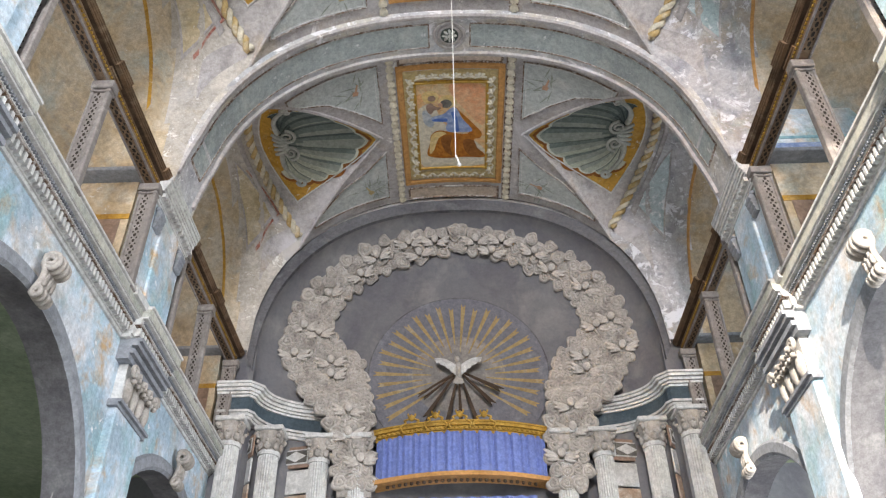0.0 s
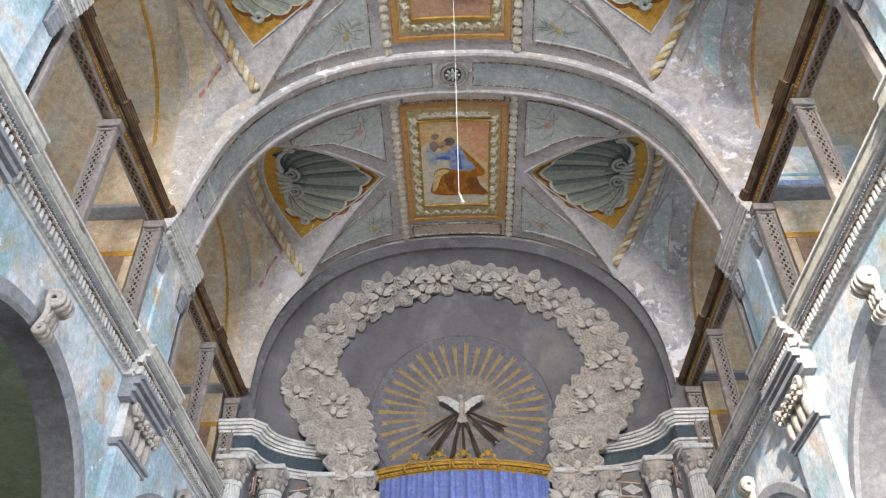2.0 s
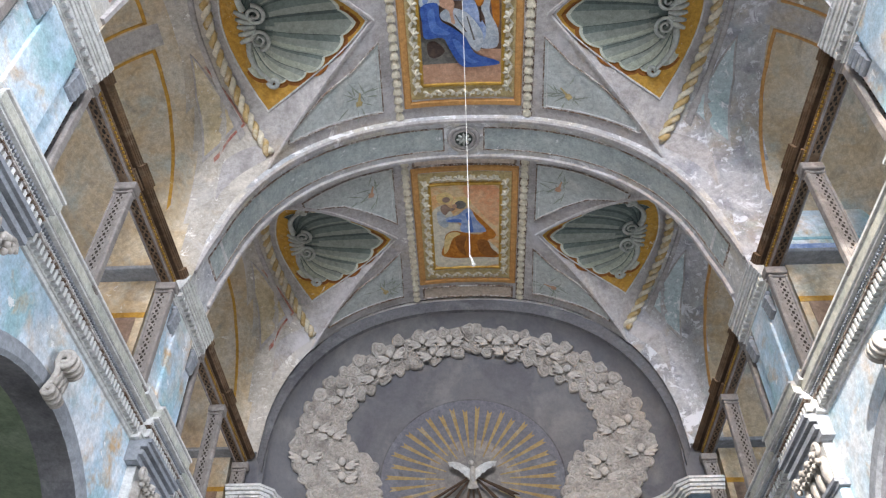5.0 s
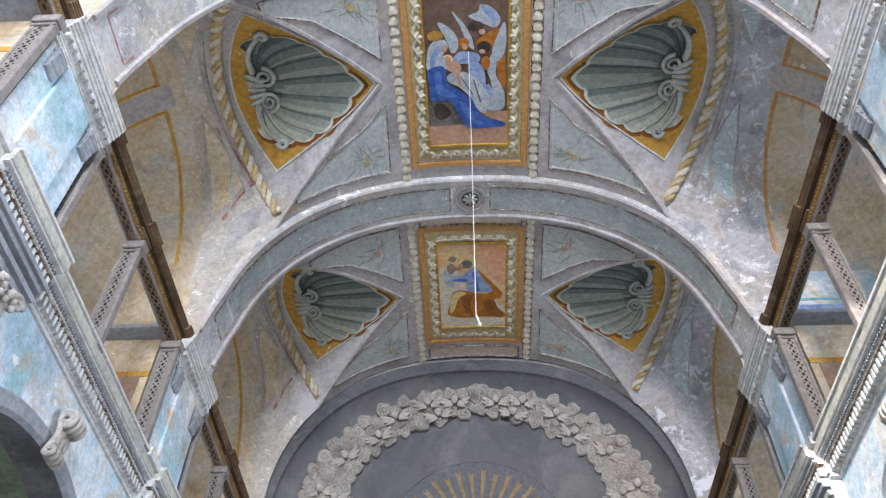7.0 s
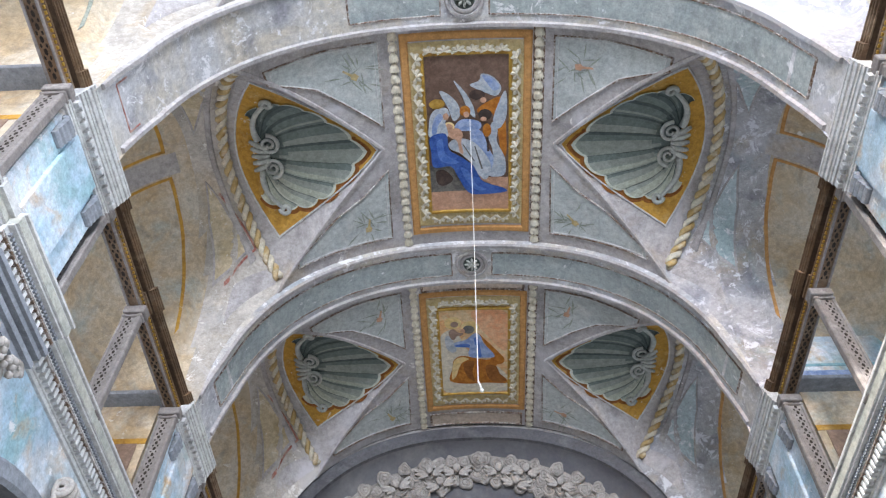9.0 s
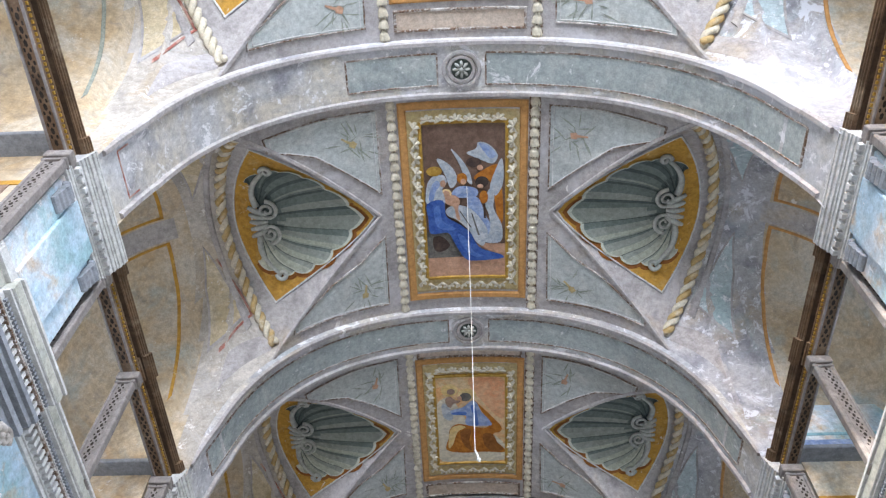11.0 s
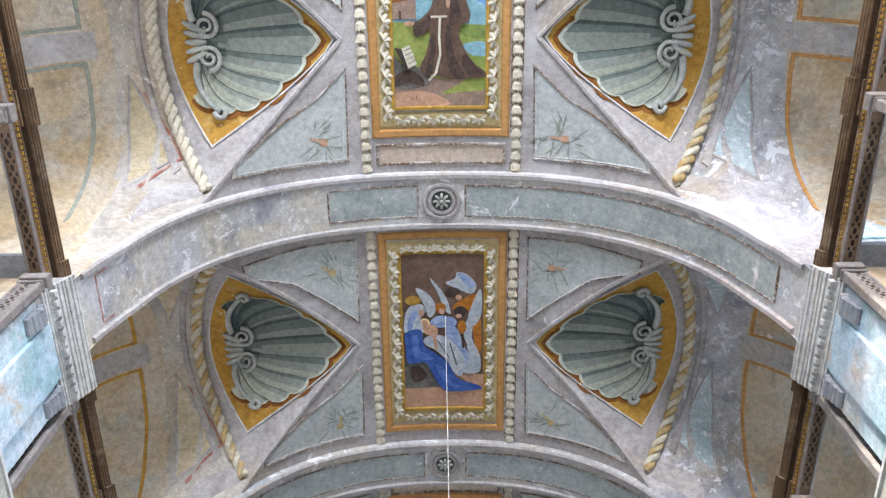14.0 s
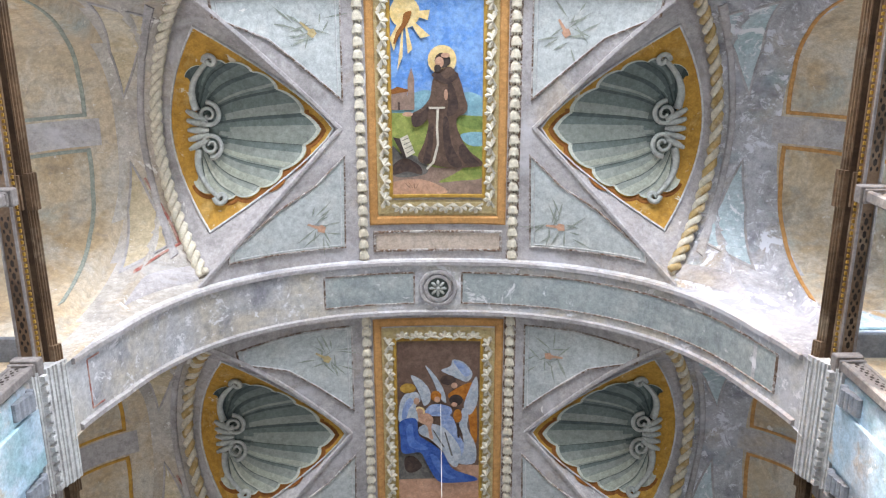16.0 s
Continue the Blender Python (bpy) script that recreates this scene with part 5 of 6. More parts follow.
# bay overhead: blue sky, green ground, brown robe shape
c0, c1 = -0.35, 2.41
P = lambda pts: at(c0, c1, pts)
S = lambda pts: smooth_poly(at(c0, c1, pts), 4)
O = lambda u, v, rx, ry: oval(u * 0.6, c0 + (c1 - c0) * v, rx, ry)
fresco(-0.6, 2.82, (-0.48, 2.66), (c0, c1), [
    (P_SKY, P([(-1.03, -0.006), (1.03, -0.006), (1.03, 0.637), (-1.03, 0.637)]), 0.0120),
    (P_TEAL, S([(-0.99, 0.556), (-0.48, 0.513), (-0.19, 0.503), (0.29, 0.533), (0.66, 0.510), (1.00, 0.543), (1.00, 0.631), (-0.99, 0.631)]), 0.0131),
    (P_GRASS, P([(-1.03, 0.605), (1.03, 0.623), (1.03, 0.914), (-1.03, 0.914)]), 0.0142),
    (P_GRASS2, S([(0.39, 0.631), (1.00, 0.628), (1.00, 0.683), (0.55, 0.672)]), 0.0153),
    (P_TEAL, S([(0.51, 0.709), (1.00, 0.700), (1.00, 0.759), (0.68, 0.758)]), 0.0164),
    (P_EARTH, S([(-1.01, 0.833), (-0.40, 0.839), (-0.03, 0.868), (0.55, 0.870), (1.00, 0.914), (1.00, 0.999), (-1.00, 0.999)]), 0.0175),
    (P_PINK, S([(-0.99, 0.937), (-0.35, 0.925), (0.18, 0.971), (0.07, 0.997), (-0.98, 0.997)]), 0.0186),
    (P_GRASS, S([(0.03, 0.939), (0.39, 0.896), (0.98, 0.821), (0.99, 0.914), (0.50, 0.931)]), 0.0197),
    (P_STONE, S([(-1.00, 0.762), (-0.80, 0.798), (-0.46, 0.812), (-0.21, 0.868), (-0.34, 0.904), (-0.99, 0.902)]), 0.0208),
    (P_DBROWN, S([(-0.98, 0.856), (-0.72, 0.821), (-0.40, 0.856), (-0.35, 0.900), (-0.67, 0.885), (-0.97, 0.900)]), 0.0219),
    (P_EARTH, P([(-1.01, 0.503), (-0.85, 0.490), (-0.64, 0.501), (-0.63, 0.593), (-1.01, 0.593)]), 0.0230),
    (P_EARTH, P([(-0.64, 0.593), (-0.63, 0.453), (-0.55, 0.397), (-0.49, 0.453), (-0.49, 0.593)]), 0.0241),
    (P_RUST, P([(-1.01, 0.501), (-0.85, 0.485), (-0.62, 0.499), (-0.62, 0.508), (-1.01, 0.520)]), 0.0252),
    (P_DBROWN, P([(-0.85, 0.556), (-0.80, 0.556), (-0.80, 0.593), (-0.85, 0.593)]), 0.0263),
    (P_HALO, O(-0.67, 0.153, 0.191, 0.191), 0.0274),
    (P_HALO, P([(-0.69, 0.153), (-1.00, 0.268), (-0.91, 0.326)]), 0.0285),
    (P_HALO, P([(-0.69, 0.153), (-0.85, 0.412), (-0.73, 0.349)]), 0.0296),
    (P_HALO, P([(-0.69, 0.153), (-0.62, 0.338), (-0.52, 0.315)]), 0.0307),
    (P_HALO, P([(-0.69, 0.153), (-0.35, 0.268), (-0.14, 0.257)]), 0.0318),
    (P_HALO, P([(-0.69, 0.153), (-0.19, 0.188), (-0.14, 0.142)]), 0.0329),
    (P_HALO, P([(-0.69, 0.153), (-0.35, 0.073), (-0.56, 0.061)]), 0.0340),
    (P_HALO, P([(-0.69, 0.153), (-0.88, 0.050), (-0.98, 0.084)]), 0.0351),
    (P_RUST, S([(-0.92, 0.286), (-0.85, 0.240), (-0.73, 0.199), (-0.69, 0.159), (-0.54, 0.147), (-0.55, 0.171), (-0.64, 0.211), (-0.76, 0.245), (-0.88, 0.289)]), 0.0362),
    (P_HALO, O(0.11, 0.364, 0.185, 0.185), 0.0373),
    (P_ROBE, S([(-0.03, 0.424), (-0.11, 0.470), (-0.16, 0.536), (-0.35, 0.586), (-0.55, 0.612), (-0.52, 0.669), (-0.34, 0.665), (-0.21, 0.639), (-0.20, 0.672), (-0.30, 0.752), (-0.43, 0.812), (-0.34, 0.844), (-0.11, 0.851), (0.10, 0.863), (0.45, 0.868), (0.98, 0.858), (0.97, 0.833), (0.71, 0.787), (0.51, 0.718), (0.42, 0.662), (0.45, 0.626), (0.60, 0.609), (0.66, 0.579), (0.60, 0.531), (0.51, 0.464), (0.42, 0.423), (0.29, 0.395), (0.12, 0.404)]), 0.0384),
    (P_DBROWN, S([(-0.19, 0.672), (-0.08, 0.660), (-0.11, 0.775), (-0.19, 0.844), (-0.32, 0.835), (-0.22, 0.752)]), 0.0395),
    (P_DBROWN, S([(0.13, 0.637), (0.24, 0.637), (0.31, 0.752), (0.55, 0.856), (0.29, 0.854), (0.15, 0.775)]), 0.0406),
    (P_DBROWN, S([(0.55, 0.752), (0.82, 0.821), (0.95, 0.851), (0.66, 0.854), (0.47, 0.798)]), 0.0417),
    (P_DBROWN, S([(-0.55, 0.616), (-0.35, 0.605), (-0.19, 0.579), (-0.22, 0.632), (-0.35, 0.662), (-0.51, 0.667)]), 0.0428),
    (P_DBROWN, S([(0.23, 0.464), (0.34, 0.476), (0.45, 0.556), (0.42, 0.605), (0.21, 0.620), (0.24, 0.556)]), 0.0439),
    (P_DBROWN, S([(-0.11, 0.430), (0.03, 0.412), (0.18, 0.450), (0.42, 0.421), (0.44, 0.444), (0.21, 0.474), (-0.02, 0.453)]), 0.0450),
    (P_PINK, O(0.19, 0.522, 0.025, 0.070), 0.0461),
    (P_PINK, O(-0.64, 0.612, 0.070, 0.029), 0.0472),
    (P_DARK, O(0.12, 0.366, 0.102, 0.095), 0.0483),
    (P_PINK, O(0.05, 0.374, 0.057, 0.070), 0.0494),
    (P_DARK, O(0.01, 0.402, 0.045, 0.048), 0.0505),
    (P_PINK, O(0.18, 0.343, 0.057, 0.032), 0.0516),
    (M_CREAM, P([(-0.18, 0.578), (0.17, 0.578), (0.17, 0.586), (0.04, 0.588), (0.02, 0.672), (0.04, 0.752), (-0.06, 0.841), (-0.23, 0.877), (-0.25, 0.868), (-0.11, 0.835), (-0.01, 0.752), (-0.03, 0.672), (-0.01, 0.588), (-0.18, 0.588)]), 0.0527),
    (P_DARK, P([(-0.97, 0.718), (-0.81, 0.725), (-0.68, 0.817), (-0.74, 0.817)]), 0.0538),
    (M_CREAM, P([(-0.82, 0.724), (-0.65, 0.707), (-0.49, 0.794), (-0.68, 0.816)]), 0.0549),
    (P_STONE, P([(-0.77, 0.734), (-0.63, 0.720), (-0.62, 0.724), (-0.77, 0.737)]), 0.0560),
    (P_STONE, P([(-0.74, 0.753), (-0.59, 0.738), (-0.59, 0.742), (-0.74, 0.757)]), 0.0571),
    (P_STONE, P([(-0.71, 0.773), (-0.56, 0.757), (-0.56, 0.760), (-0.71, 0.776)]), 0.0582),
    (P_STONE, P([(-0.68, 0.793), (-0.53, 0.775), (-0.53, 0.779), (-0.67, 0.796)]), 0.0593),
    (P_DBROWN, P([(-0.60, 0.965), (-0.58, 0.965), (-0.76, 0.931)]), 0.0604),
    (P_DBROWN, P([(-0.56, 0.965), (-0.55, 0.965), (-0.65, 0.931)]), 0.0615),
    (P_DBROWN, P([(-0.52, 0.965), (-0.50, 0.965), (-0.53, 0.931)]), 0.0626),
    (P_DBROWN, P([(-0.48, 0.965), (-0.47, 0.965), (-0.41, 0.931)]), 0.0637),
], "ceiling fresco of a brown robed shape under blue sky")


def bar_panel(y0, y1):
    p = thing("vault_panel", "small pale pink plaster panel with a brown border", "panel", "structure", (0, y0, 12.2))
    bm = bmesh.new()
    grid(bm, lambda x, y: vault(x, y, 0.006), steps(-0.83, 0.83, 10), (y0, y1))
    part("field", bm, M_BARP, p)
    bm = bmesh.new()
    band(bm, -0.87, 0.87, y0 - 0.03, y1 + 0.03, 0.04, 0.004, 0.02)
    part("border", bm, M_MAROON, p)


bar_panel(2.93, 3.17)
bar_panel(8.5, 8.66)
bar_panel(11.68, 11.95)

rnd = random.Random(23)


def motif(parent, cx, cy, seed):
    """A small painted trophy: an ochre device with grey leaves round it."""
    r = random.Random(seed)
    for k in range(r.randint(14, 20)):
        t = r.uniform(0, 6.28)
        ln, q = r.uniform(0.12, 0.36), r.uniform(0.02, 0.1)
        c, sn = math.cos(t), math.sin(t)
        bm = bmesh.new()
        ox, oy = cx + r.uniform(-0.13, 0.13), cy + r.uniform(-0.13, 0.13)
        P = lambda a, w: (ox + c * (q + a) - sn * w, oy + sn * (q + a) + c * w)
        drape(bm, [P(0, -0.004), P(ln * 0.5, -0.013), P(ln, 0), P(ln * 0.5, 0.013)], vault, 0.012, 0.5)
        part("painted_leaf", bm, P_LEAF, parent)
    bm = bmesh.new()
    t = r.uniform(0, 3.14)
    c, sn = math.cos(t), math.sin(t)
    drape(bm, [(cx + c * a - sn * b, cy + sn * a + c * b) for a, b in ((-0.14, -0.012), (0.0, -0.02), (0.02, -0.05), (0.09, -0.04), (0.1, 0.04), (0.02, 0.05), (0.0, 0.02), (-0.14, 0.012))], vault, 0.015, 0.5)
    part("painted_device", bm, M_TAN if r.random() < 0.6 else P_PINK, parent)


for bi, (y0, y1) in enumerate(BAYS[:3]):
    ym, hw = (y0 + y1) / 2, (y1 - y0) / 2
    for s in (-1, 1):
        # leaf garland
        g = thing("leaf_garland", "cream stucco husk garland on an orange ground", "garland", "structure", (s, ym, 12.2), group="vault garlands")
        bm = bmesh.new()
        grid(bm, lambda x, y: vault(s * x, y, 0.006), (0.92, 1.0, 1.08), steps(y0 + 0.02, y1 - 0.02, 12))
        strip = part("ground", bm, M_MAROON if s > 0 else M_GREY, g)
        n = int((y1 - y0) / 0.15)
        for k in range(n):
            link("husk", HUSK, strip, m=on_vault(s * 1.0, y0 + 0.08 + k * (y1 - y0 - 0.16) / (n - 1), 0.008, 0 if k % 2 else 0.12))
        # corner panels
        up = [(s * 1.2, y0 + 0.14), (s * 1.21, ym - 0.36), (s * 1.6, ym - 0.72), (s * 2.05, y0 + 0.66), (s * 2.6, y0 + 0.4), (s * 2.62, y0 + 0.2), (s * 1.9, y0 + 0.14)]
        dn = [(s * 1.21, ym + 0.36), (s * 1.24, y1 - 0.2), (s * 1.9, y1 - 0.2), (s * 2.62, y1 - 0.2), (s * 2.62, y1 - 0.32), (s * 2.05, y1 - 0.78), (s * 1.6, ym + 0.74)]
        for k, poly in enumerate((up, dn)):
            p = thing("vault_field", "pale grey-green plaster field with a painted trophy", "panel", "structure", (s * 1.7, poly[0][1], 12), group="vault corner fields")
            bm = bmesh.new()
            drape(bm, poly, vault, 0.006, 0.12)
            part("field", bm, M_PALE, p)
            bm = bmesh.new()
            ribbon(bm, path(*poly, poly[0])[:-1], vault, 0.022, 0.018, closed=True, lift=0.004)
            part("border", bm, M_MAROON, p, "flaking brown and white beaded border")
            bm = bmesh.new()
            cxy = (sum(q[0] for q in poly) / len(poly), sum(q[1] for q in poly) / len(poly))
            inner = [(cxy[0] + (q[0] - cxy[0]) * 0.92, cxy[1] + (q[1] - cxy[1]) * 0.92) for q in poly]
            ribbon(bm, path(*inner, inner[0])[:-1], vault, 0.014, 0.01, closed=True, lift=0.005)
            part("fillet", bm, M_STUCCO, p)
            motif(p, s * 1.58, (poly[0][1] + 0.42) if k == 0 else (y1 - 0.5), bi * 10 + k * 3 + s)

        # lunette field with its shell
        surf, half, ym, hw = lunette(s, y0, y1)
        fld = thing("lunette_field", "ochre lunette field edged with grey mouldings", "panel", "structure", (s * 2.4, ym, 12.0), group="lunette fields")
        W = 0.72 * hw
        outer = [(2.94 + 0.48 * (1 - (k * k)), ym + k * W) for k in steps(-1, 1, 14)]
        poly = [(1.34, ym)] + [(1.34 + 1.6 * k, ym - W * k ** 0.78) for k in steps(0.06, 0.94, 8)] + outer + [(1.34 + 1.6 * k, ym + W * k ** 0.78) for k in steps(0.94, 0.06, 8)]
        bm = bmesh.new()
        drape(bm, poly, surf, 0.012, 0.12)
        part("ground", bm, M_OCHRE, fld)
        bm = bmesh.new()
        ribbon(bm, path(*poly, poly[0], step=0.1)[:-1], surf, 0.028, 0.02, closed=True, lift=0.008)
        part("moulding", bm, M_STUCCO, fld)
        bm = bmesh.new()
        for sg in (-1, 1):
            ribbon(bm, [(TIP + 0.02 + (FOOT - TIP) * k, ym + sg * hw * k) for k in steps(0.0, 1, 20)], lambda a, y, d=0.0: vault(s * a, y, d), 0.06, 0.025)
        part("groin_moulding", bm, M_GREY, fld)
        shell = thing("scallop_shell", "grey-green painted scallop shell with scrolled hinge", "shell relief", "structure", (s * 2.4, ym, 12.0), group="lunette shells")
        HX, NF, SUB, NU = 3.04, 11, 8, 14
        bm = bmesh.new()
        th = steps(-1.75, 1.75, NF * SUB)

        def rim(t):
            q = (t + 1.75) / 3.5 * NF
            k = abs(t)
            far = 1.45 - 0.62 * k if k < 0.45 else (1.17 - 0.32 * (k - 0.45) if k < 1.2 else 0.93 - 0.42 * (k - 1.2))
            return 1.06 * far * (0.95 + 0.06 * abs(math.sin(math.pi * q)) ** 0.7)

        def fan_at(t, u):
            """A curved flute line, u from the hinge to the rim."""
            x0, y0_ = -0.02, 0.2 * math.sin(max(-1.57, min(1.57, t)))
            x1, y1_ = rim(t) * math.cos(t), rim(t) * math.sin(t) * 0.98
            bow = 1.05 * math.sin(t) * u * (1 - u) * (1.3 - u)
            return HX - (x0 + (x1 - x0) * u), ym + y0_ + (y1_ - y0_) * u + bow

        def shell_pt(t, u):
            q = (t + 1.75) / 3.5 * NF
            return surf(*fan_at(t, u), 0.03 + 0.02 * abs(math.sin(math.pi * q)) * u)

        us = [1 - (1 - k) ** 1.25 for k in steps(0.0, 1, NU)]
        grid(bm, shell_pt, th, us)
        bm.faces.ensure_lookup_table()
        # painted shading: darker upper flutes, dark to light across each, pale rim
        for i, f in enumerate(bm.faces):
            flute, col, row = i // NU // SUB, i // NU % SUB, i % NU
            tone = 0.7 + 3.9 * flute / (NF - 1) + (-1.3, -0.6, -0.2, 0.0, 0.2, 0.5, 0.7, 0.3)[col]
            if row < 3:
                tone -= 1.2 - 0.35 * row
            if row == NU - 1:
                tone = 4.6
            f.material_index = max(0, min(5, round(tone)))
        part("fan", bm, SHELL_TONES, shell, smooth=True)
        # thin dark ribbons paint the shade between flutes
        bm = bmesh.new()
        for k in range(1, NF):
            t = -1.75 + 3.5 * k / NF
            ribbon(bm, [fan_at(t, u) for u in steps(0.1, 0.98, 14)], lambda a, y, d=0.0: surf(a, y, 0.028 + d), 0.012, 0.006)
        part("grooves", bm, M_SHELLD, shell, "dark painted shade lines between the flutes")
        # brown drop shadow painted along the lower rim
        bm = bmesh.new()
        low = [t for t in th if t > -0.2]
        ribbon(bm, [(HX - (rim(t) + 0.03) * math.cos(t), ym + 0.02 + (rim(t) + 0.02) * math.sin(t) * 0.98) for t in low], lambda a, y, d=0.0: surf(a, y, 0.016 + d), 0.055, 0.004)
        part("rim_shade", bm, P_RUST, shell)
        for sg in (-1, 1):
            bm = bmesh.new()
            pts = []
            for q in steps(0, 1, 40):
                a = q * 11.0
                r = 0.17 * (1 - q * 0.85)
                pts.append(surf(HX - 0.14 + r * math.cos(a + 1.5) * 0.9, ym + sg * (0.2 + r * math.sin(a + 1.5)), 0.1))
            tube(bm, pts, 0.027, 6, lambda q: 1.15 - 0.5 * q)
            part("volute", bm, M_SHELL, shell, smooth=True)
            bm = bmesh.new()
            tube(bm, [surf(HX + 0.02 + 0.08 * math.sin(q * 2.6) - 0.26 * q * q, ym + sg * (0.25 + 0.62 * q), 0.05) for q in steps(0, 1, 14)], 0.055, 6, lambda q: 1.0 - 0.45 * q)
            tube(bm, [surf(HX - 0.24 + 0.09 * (1 - q / 8) * math.cos(q), ym + sg * (0.88 + 0.09 * (1 - q / 8) * math.sin(q)), 0.06) for q in steps(0, 7, 16)], 0.035, 6)
            part("scroll_leaf", bm, M_SHELL, shell, smooth=True)
        for k in range(-2, 3):
            bm = bmesh.new()
            tube(bm, [surf(HX - 0.12 + 0.26 * q, ym + 0.06 * k * (1 + 1.1 * q), 0.07 + 0.03 * math.sin(q * 3)) for q in steps(0, 1, 6)], 0.036, 6, lambda q: 0.7 + 0.5 * math.sin(q * 3.1))
            part("hinge_leaf", bm, M_SHELL, shell, smooth=True)

        # rope moulding
        rope = thing("rope_moulding", "twisted cream and ochre stucco rope along the lunette edge", "rope moulding", "structure", (s * 3.2, ym, 12.0), group="lunette ropes")
        line = [surf(rope_at(v), ym + v * hw * 0.995, 0.05) for v in steps(-0.985, 0.985, 60)]
        line = [Vector(p) for p in line]
        dense = []
        for a, b in zip(line, line[1:]):
            kk = max(1, int((b - a).length / 0.03))
            dense += [a.lerp(b, q / kk) for q in range(kk)]
        for strand, mat in ((0.0, M_CREAM), (math.pi, M_CREAM if s < 0 and bi == 2 else M_STRAND)):
            bm = bmesh.new()
            pts, run = [], 0.0
            for i, p in enumerate(dense):
                d = (dense[min(i + 1, len(dense) - 1)] - dense[max(i - 1, 0)]).normalized()
                up_ = Vector((0, 0, 1)) if abs(d.z) < 0.95 else Vector((s, 0, 0))
                e1 = d.cross(up_).normalized()
                e2 = d.cross(e1)
                if i:
                    run += (p - dense[i - 1]).length
                an = strand + run * 2 * math.pi / 0.3
                pts.append(p + e1 * 0.042 * math.cos(an) + e2 * 0.042 * math.sin(an))
            tube(bm, pts, 0.046, 6)
            part("strand", bm, mat, rope, smooth=True)
        # grey and orange painted lines on the outer lunette
        trim = thing("lunette_trim", "faded ochre painted border lines on the lunette plaster", "painted border", "structure", (s * 4.2, ym, 11.5), group="lunette borders")
        for sg in (-1, 1):
            bm = bmesh.new()
            ribbon(bm, path((5.3, ym + sg * 0.22), (4.4, ym + sg * 0.22), (4.37, ym + sg * 0.7), (4.28, ym + sg * 1.2), (4.14, ym + sg * 1.62), step=0.1), surf, 0.045, 0.008, lift=0.006)
            part("ochre_line", bm, M_ORANGE if s > 0 else (P_LEAF if bi == 2 else M_OCHRE), trim)
        bm = bmesh.new()
        ribbon(bm, [(rope_at(v) + 0.2, ym + v * hw) for v in steps(-0.85, 0.85, 30)], surf, 0.09, 0.02, lift=0.004)
        part("grey_band", bm, M_GREY, trim)
        bm = bmesh.new()
        grid(bm, lambda a, y: surf(a, ym + y, 0.005), steps(4.26, 5.3, 12), (-0.17, 0.0, 0.17))
        part("grey_strip", bm, M_GREY, trim)
        if s < 0:
            bm = bmesh.new()
            ribbon(bm, path((3.8, ym + 0.62), (3.56, ym + 1.0), (3.3, ym + 1.4), (3.68, ym + 1.57), step=0.08), surf, 0.03, 0.006, lift=0.012)
            part("red_line", bm, M_RED, trim)
        for sg in (-1, 1):
            tri = path((3.36, ym + sg * 1.38), (3.7, ym + sg * 0.92), (3.96, ym + sg * 0.42), (3.98, ym + sg * 1.0), (3.84, ym + sg * 1.56), (3.36, ym + sg * 1.38), step=0.12)[:-1]
            bm = bmesh.new()
            drape(bm, [tuple(q) for q in tri], surf, 0.006, 0.12)
            part("side_panel", bm, M_TURQ if s > 0 else M_BEIGE, trim)
            bm = bmesh.new()
            ribbon(bm, tri, surf, 0.03, 0.012, closed=True, lift=0.005)
            part("side_panel_border", bm, M_GREY, trim)
            bm = bmesh.new()
            ribbon(bm, [(a, ym + sg * hw * 0.945) for a in steps(2.98, 3.58, 12)], surf, 0.13, 0.02, lift=0.004)
            part("arch_side_band", bm, M_GREY, trim)

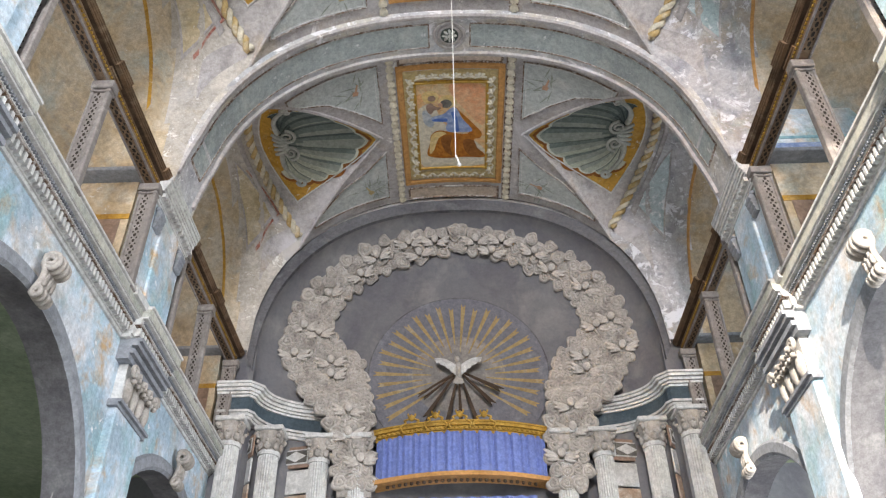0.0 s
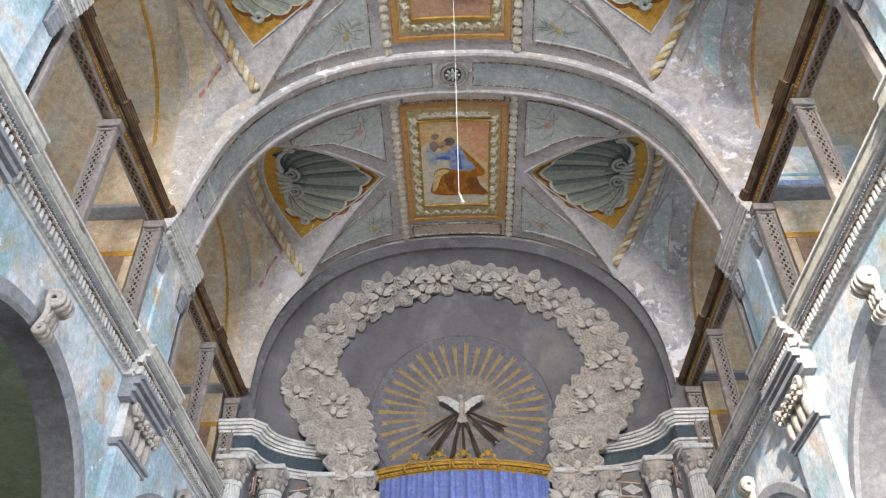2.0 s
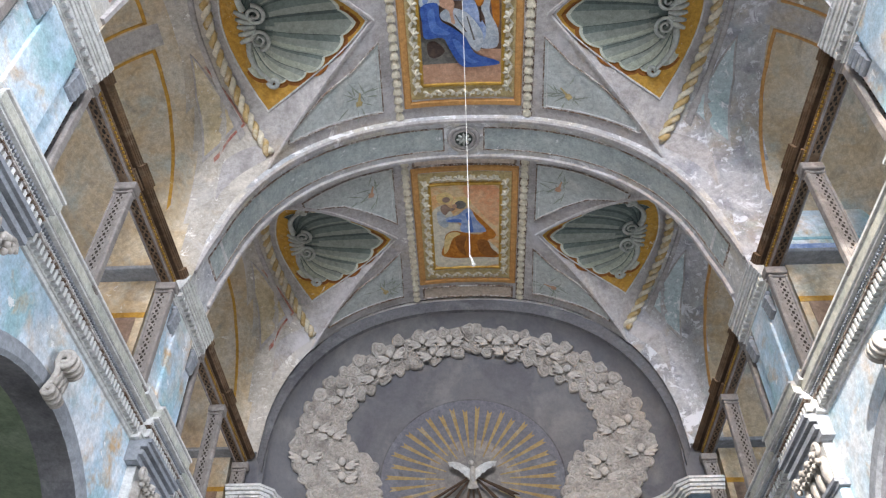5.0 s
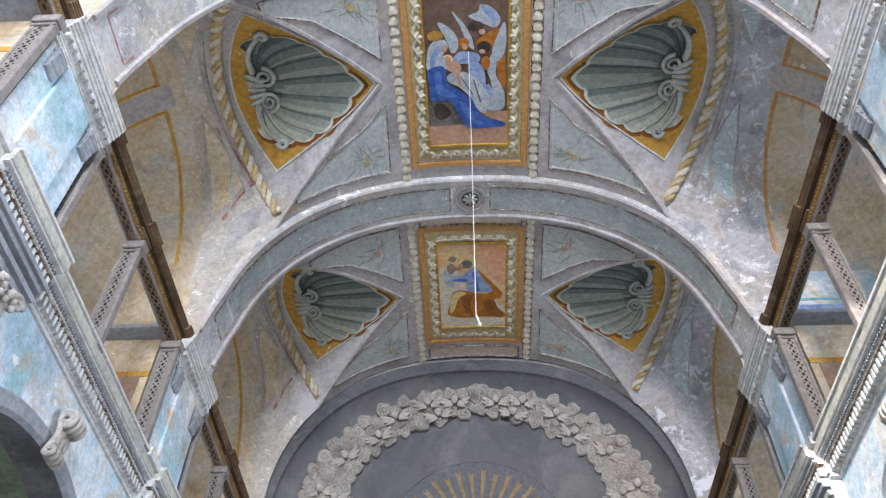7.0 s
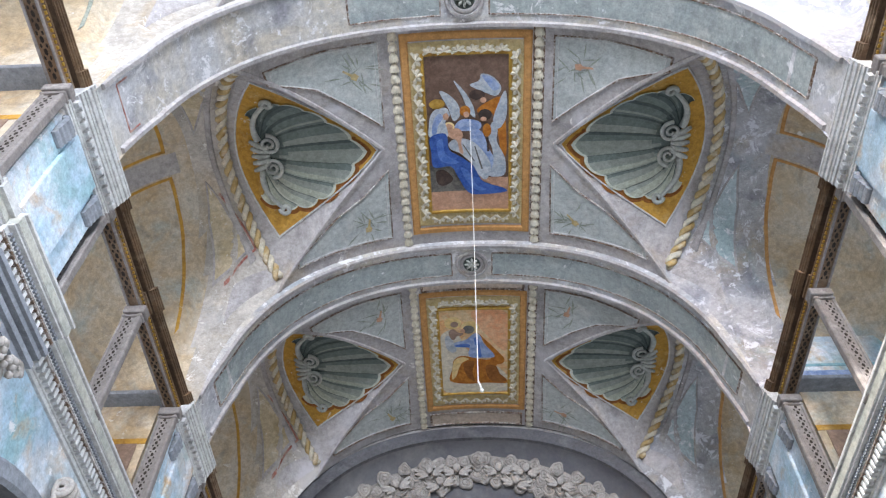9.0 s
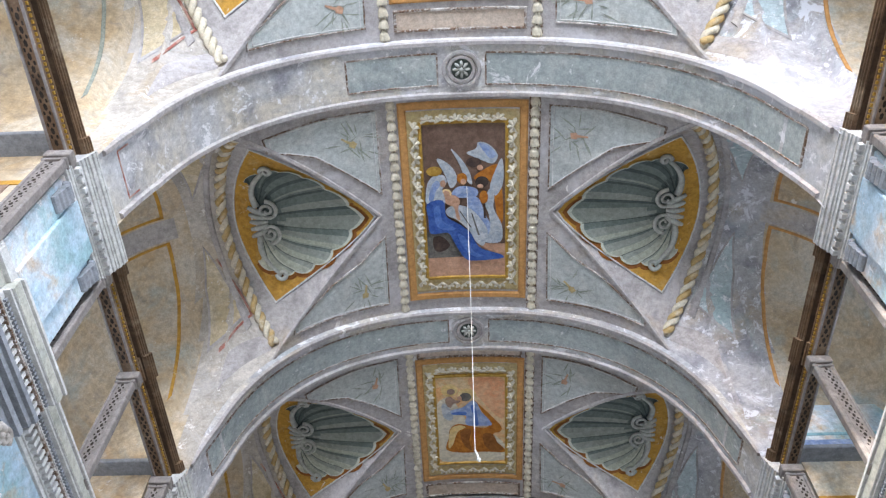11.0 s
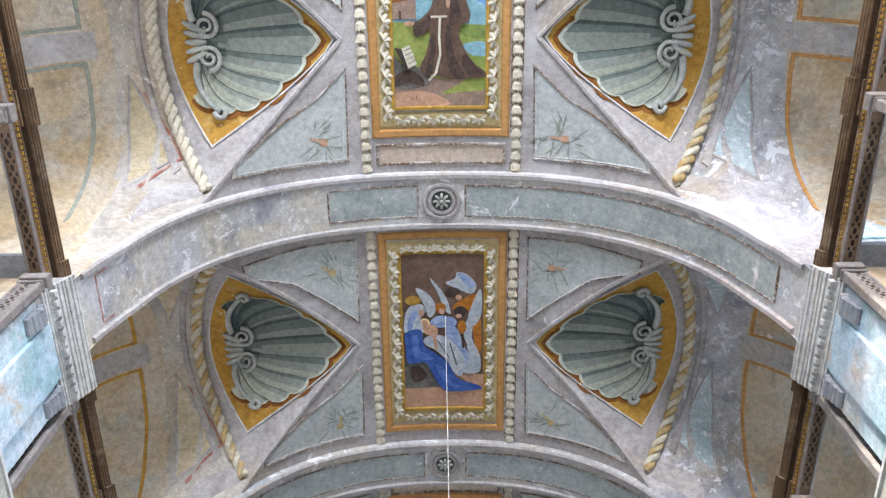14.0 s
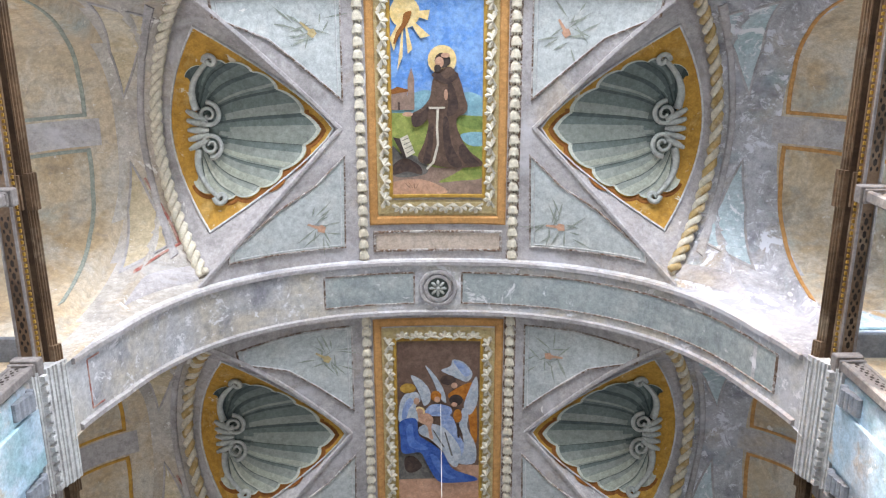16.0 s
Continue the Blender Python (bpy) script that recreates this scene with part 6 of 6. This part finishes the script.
# hanging lamp cord
cord = thing("lamp_cord", "thin white cord hanging from the vault with a hook", "cord", "", (0.03, 5.5, 6.9))
bm = bmesh.new()
tube(bm, [(0.03, 5.5, 12.28), (0.035, 5.5, 9.5), (0.03, 5.5, 7.0)], 0.0045, 6)
part("line", bm, M_CORD, cord)
bm = bmesh.new()
tube(bm, [(0.03, 5.5, 7.02), (0.05, 5.5, 6.96), (0.06, 5.5, 6.91)], 0.009, 6)
blob(bm, (0.062, 5.5, 6.9), 0.022, 1)
part("hook", bm, M_CORD, cord)

# painted ends of the gallery bays
for s in (-1, 1):
    for y1 in (7.68, 3.3, 12.0):
        led = thing("gallery_ledge", "grey plaster ledge over a faded red panel at the gallery bay's end", "ledge", "structure", (s * 4.6, y1, 8.8), group="gallery ledges")
        bm = bmesh.new()
        box(bm, *sorted((s * 3.98, s * 5.35)), y1 - 0.3, y1 + 0.1, 8.8, 8.86, 0.01)
        part("slab", bm, M_LEDGE, led)
        bm = bmesh.new()
        box(bm, *sorted((s * 4.02, s * 5.35)), y1 - 0.06, y1 + 0.1, 7.1, 8.8)
        part("backing", bm, M_GAL, led)
        bm = bmesh.new()
        box(bm, *sorted((s * 4.12, s * 5.3)), y1 - 0.068, y1 - 0.05, 7.35, 8.18)
        part("red_panel", bm, P_EARTH, led, "faded brick-red painted panel")
        bm = bmesh.new()
        box(bm, *sorted((s * 4.02, s * 5.3)), y1 - 0.07, y1 - 0.04, 8.18, 8.26)
        part("ochre_band", bm, M_OCHRE, led)
        bm = bmesh.new()
        box(bm, *sorted((s * 4.02, s * 5.3)), y1 - 0.25 if s > 0 and y1 < 12 else y1 - 0.09, y1 - 0.02, 8.9, 8.98)
        part("blue_band", bm, P_LBLUE, led)
        if s > 0 and y1 < 12:
            bm = bmesh.new()
            box(bm, 4.06, 5.34, y1 - 0.24, y1 + 0.05, 8.86, 9.6)
            part("blue_field", bm, M_BLUE, led, "pale blue painted end wall")
            bm = bmesh.new()
            box(bm, 4.06, 5.34, y1 - 0.25, y1 - 0.235, 9.06, 9.1)
            part("turquoise_line", bm, P_TEAL, led)
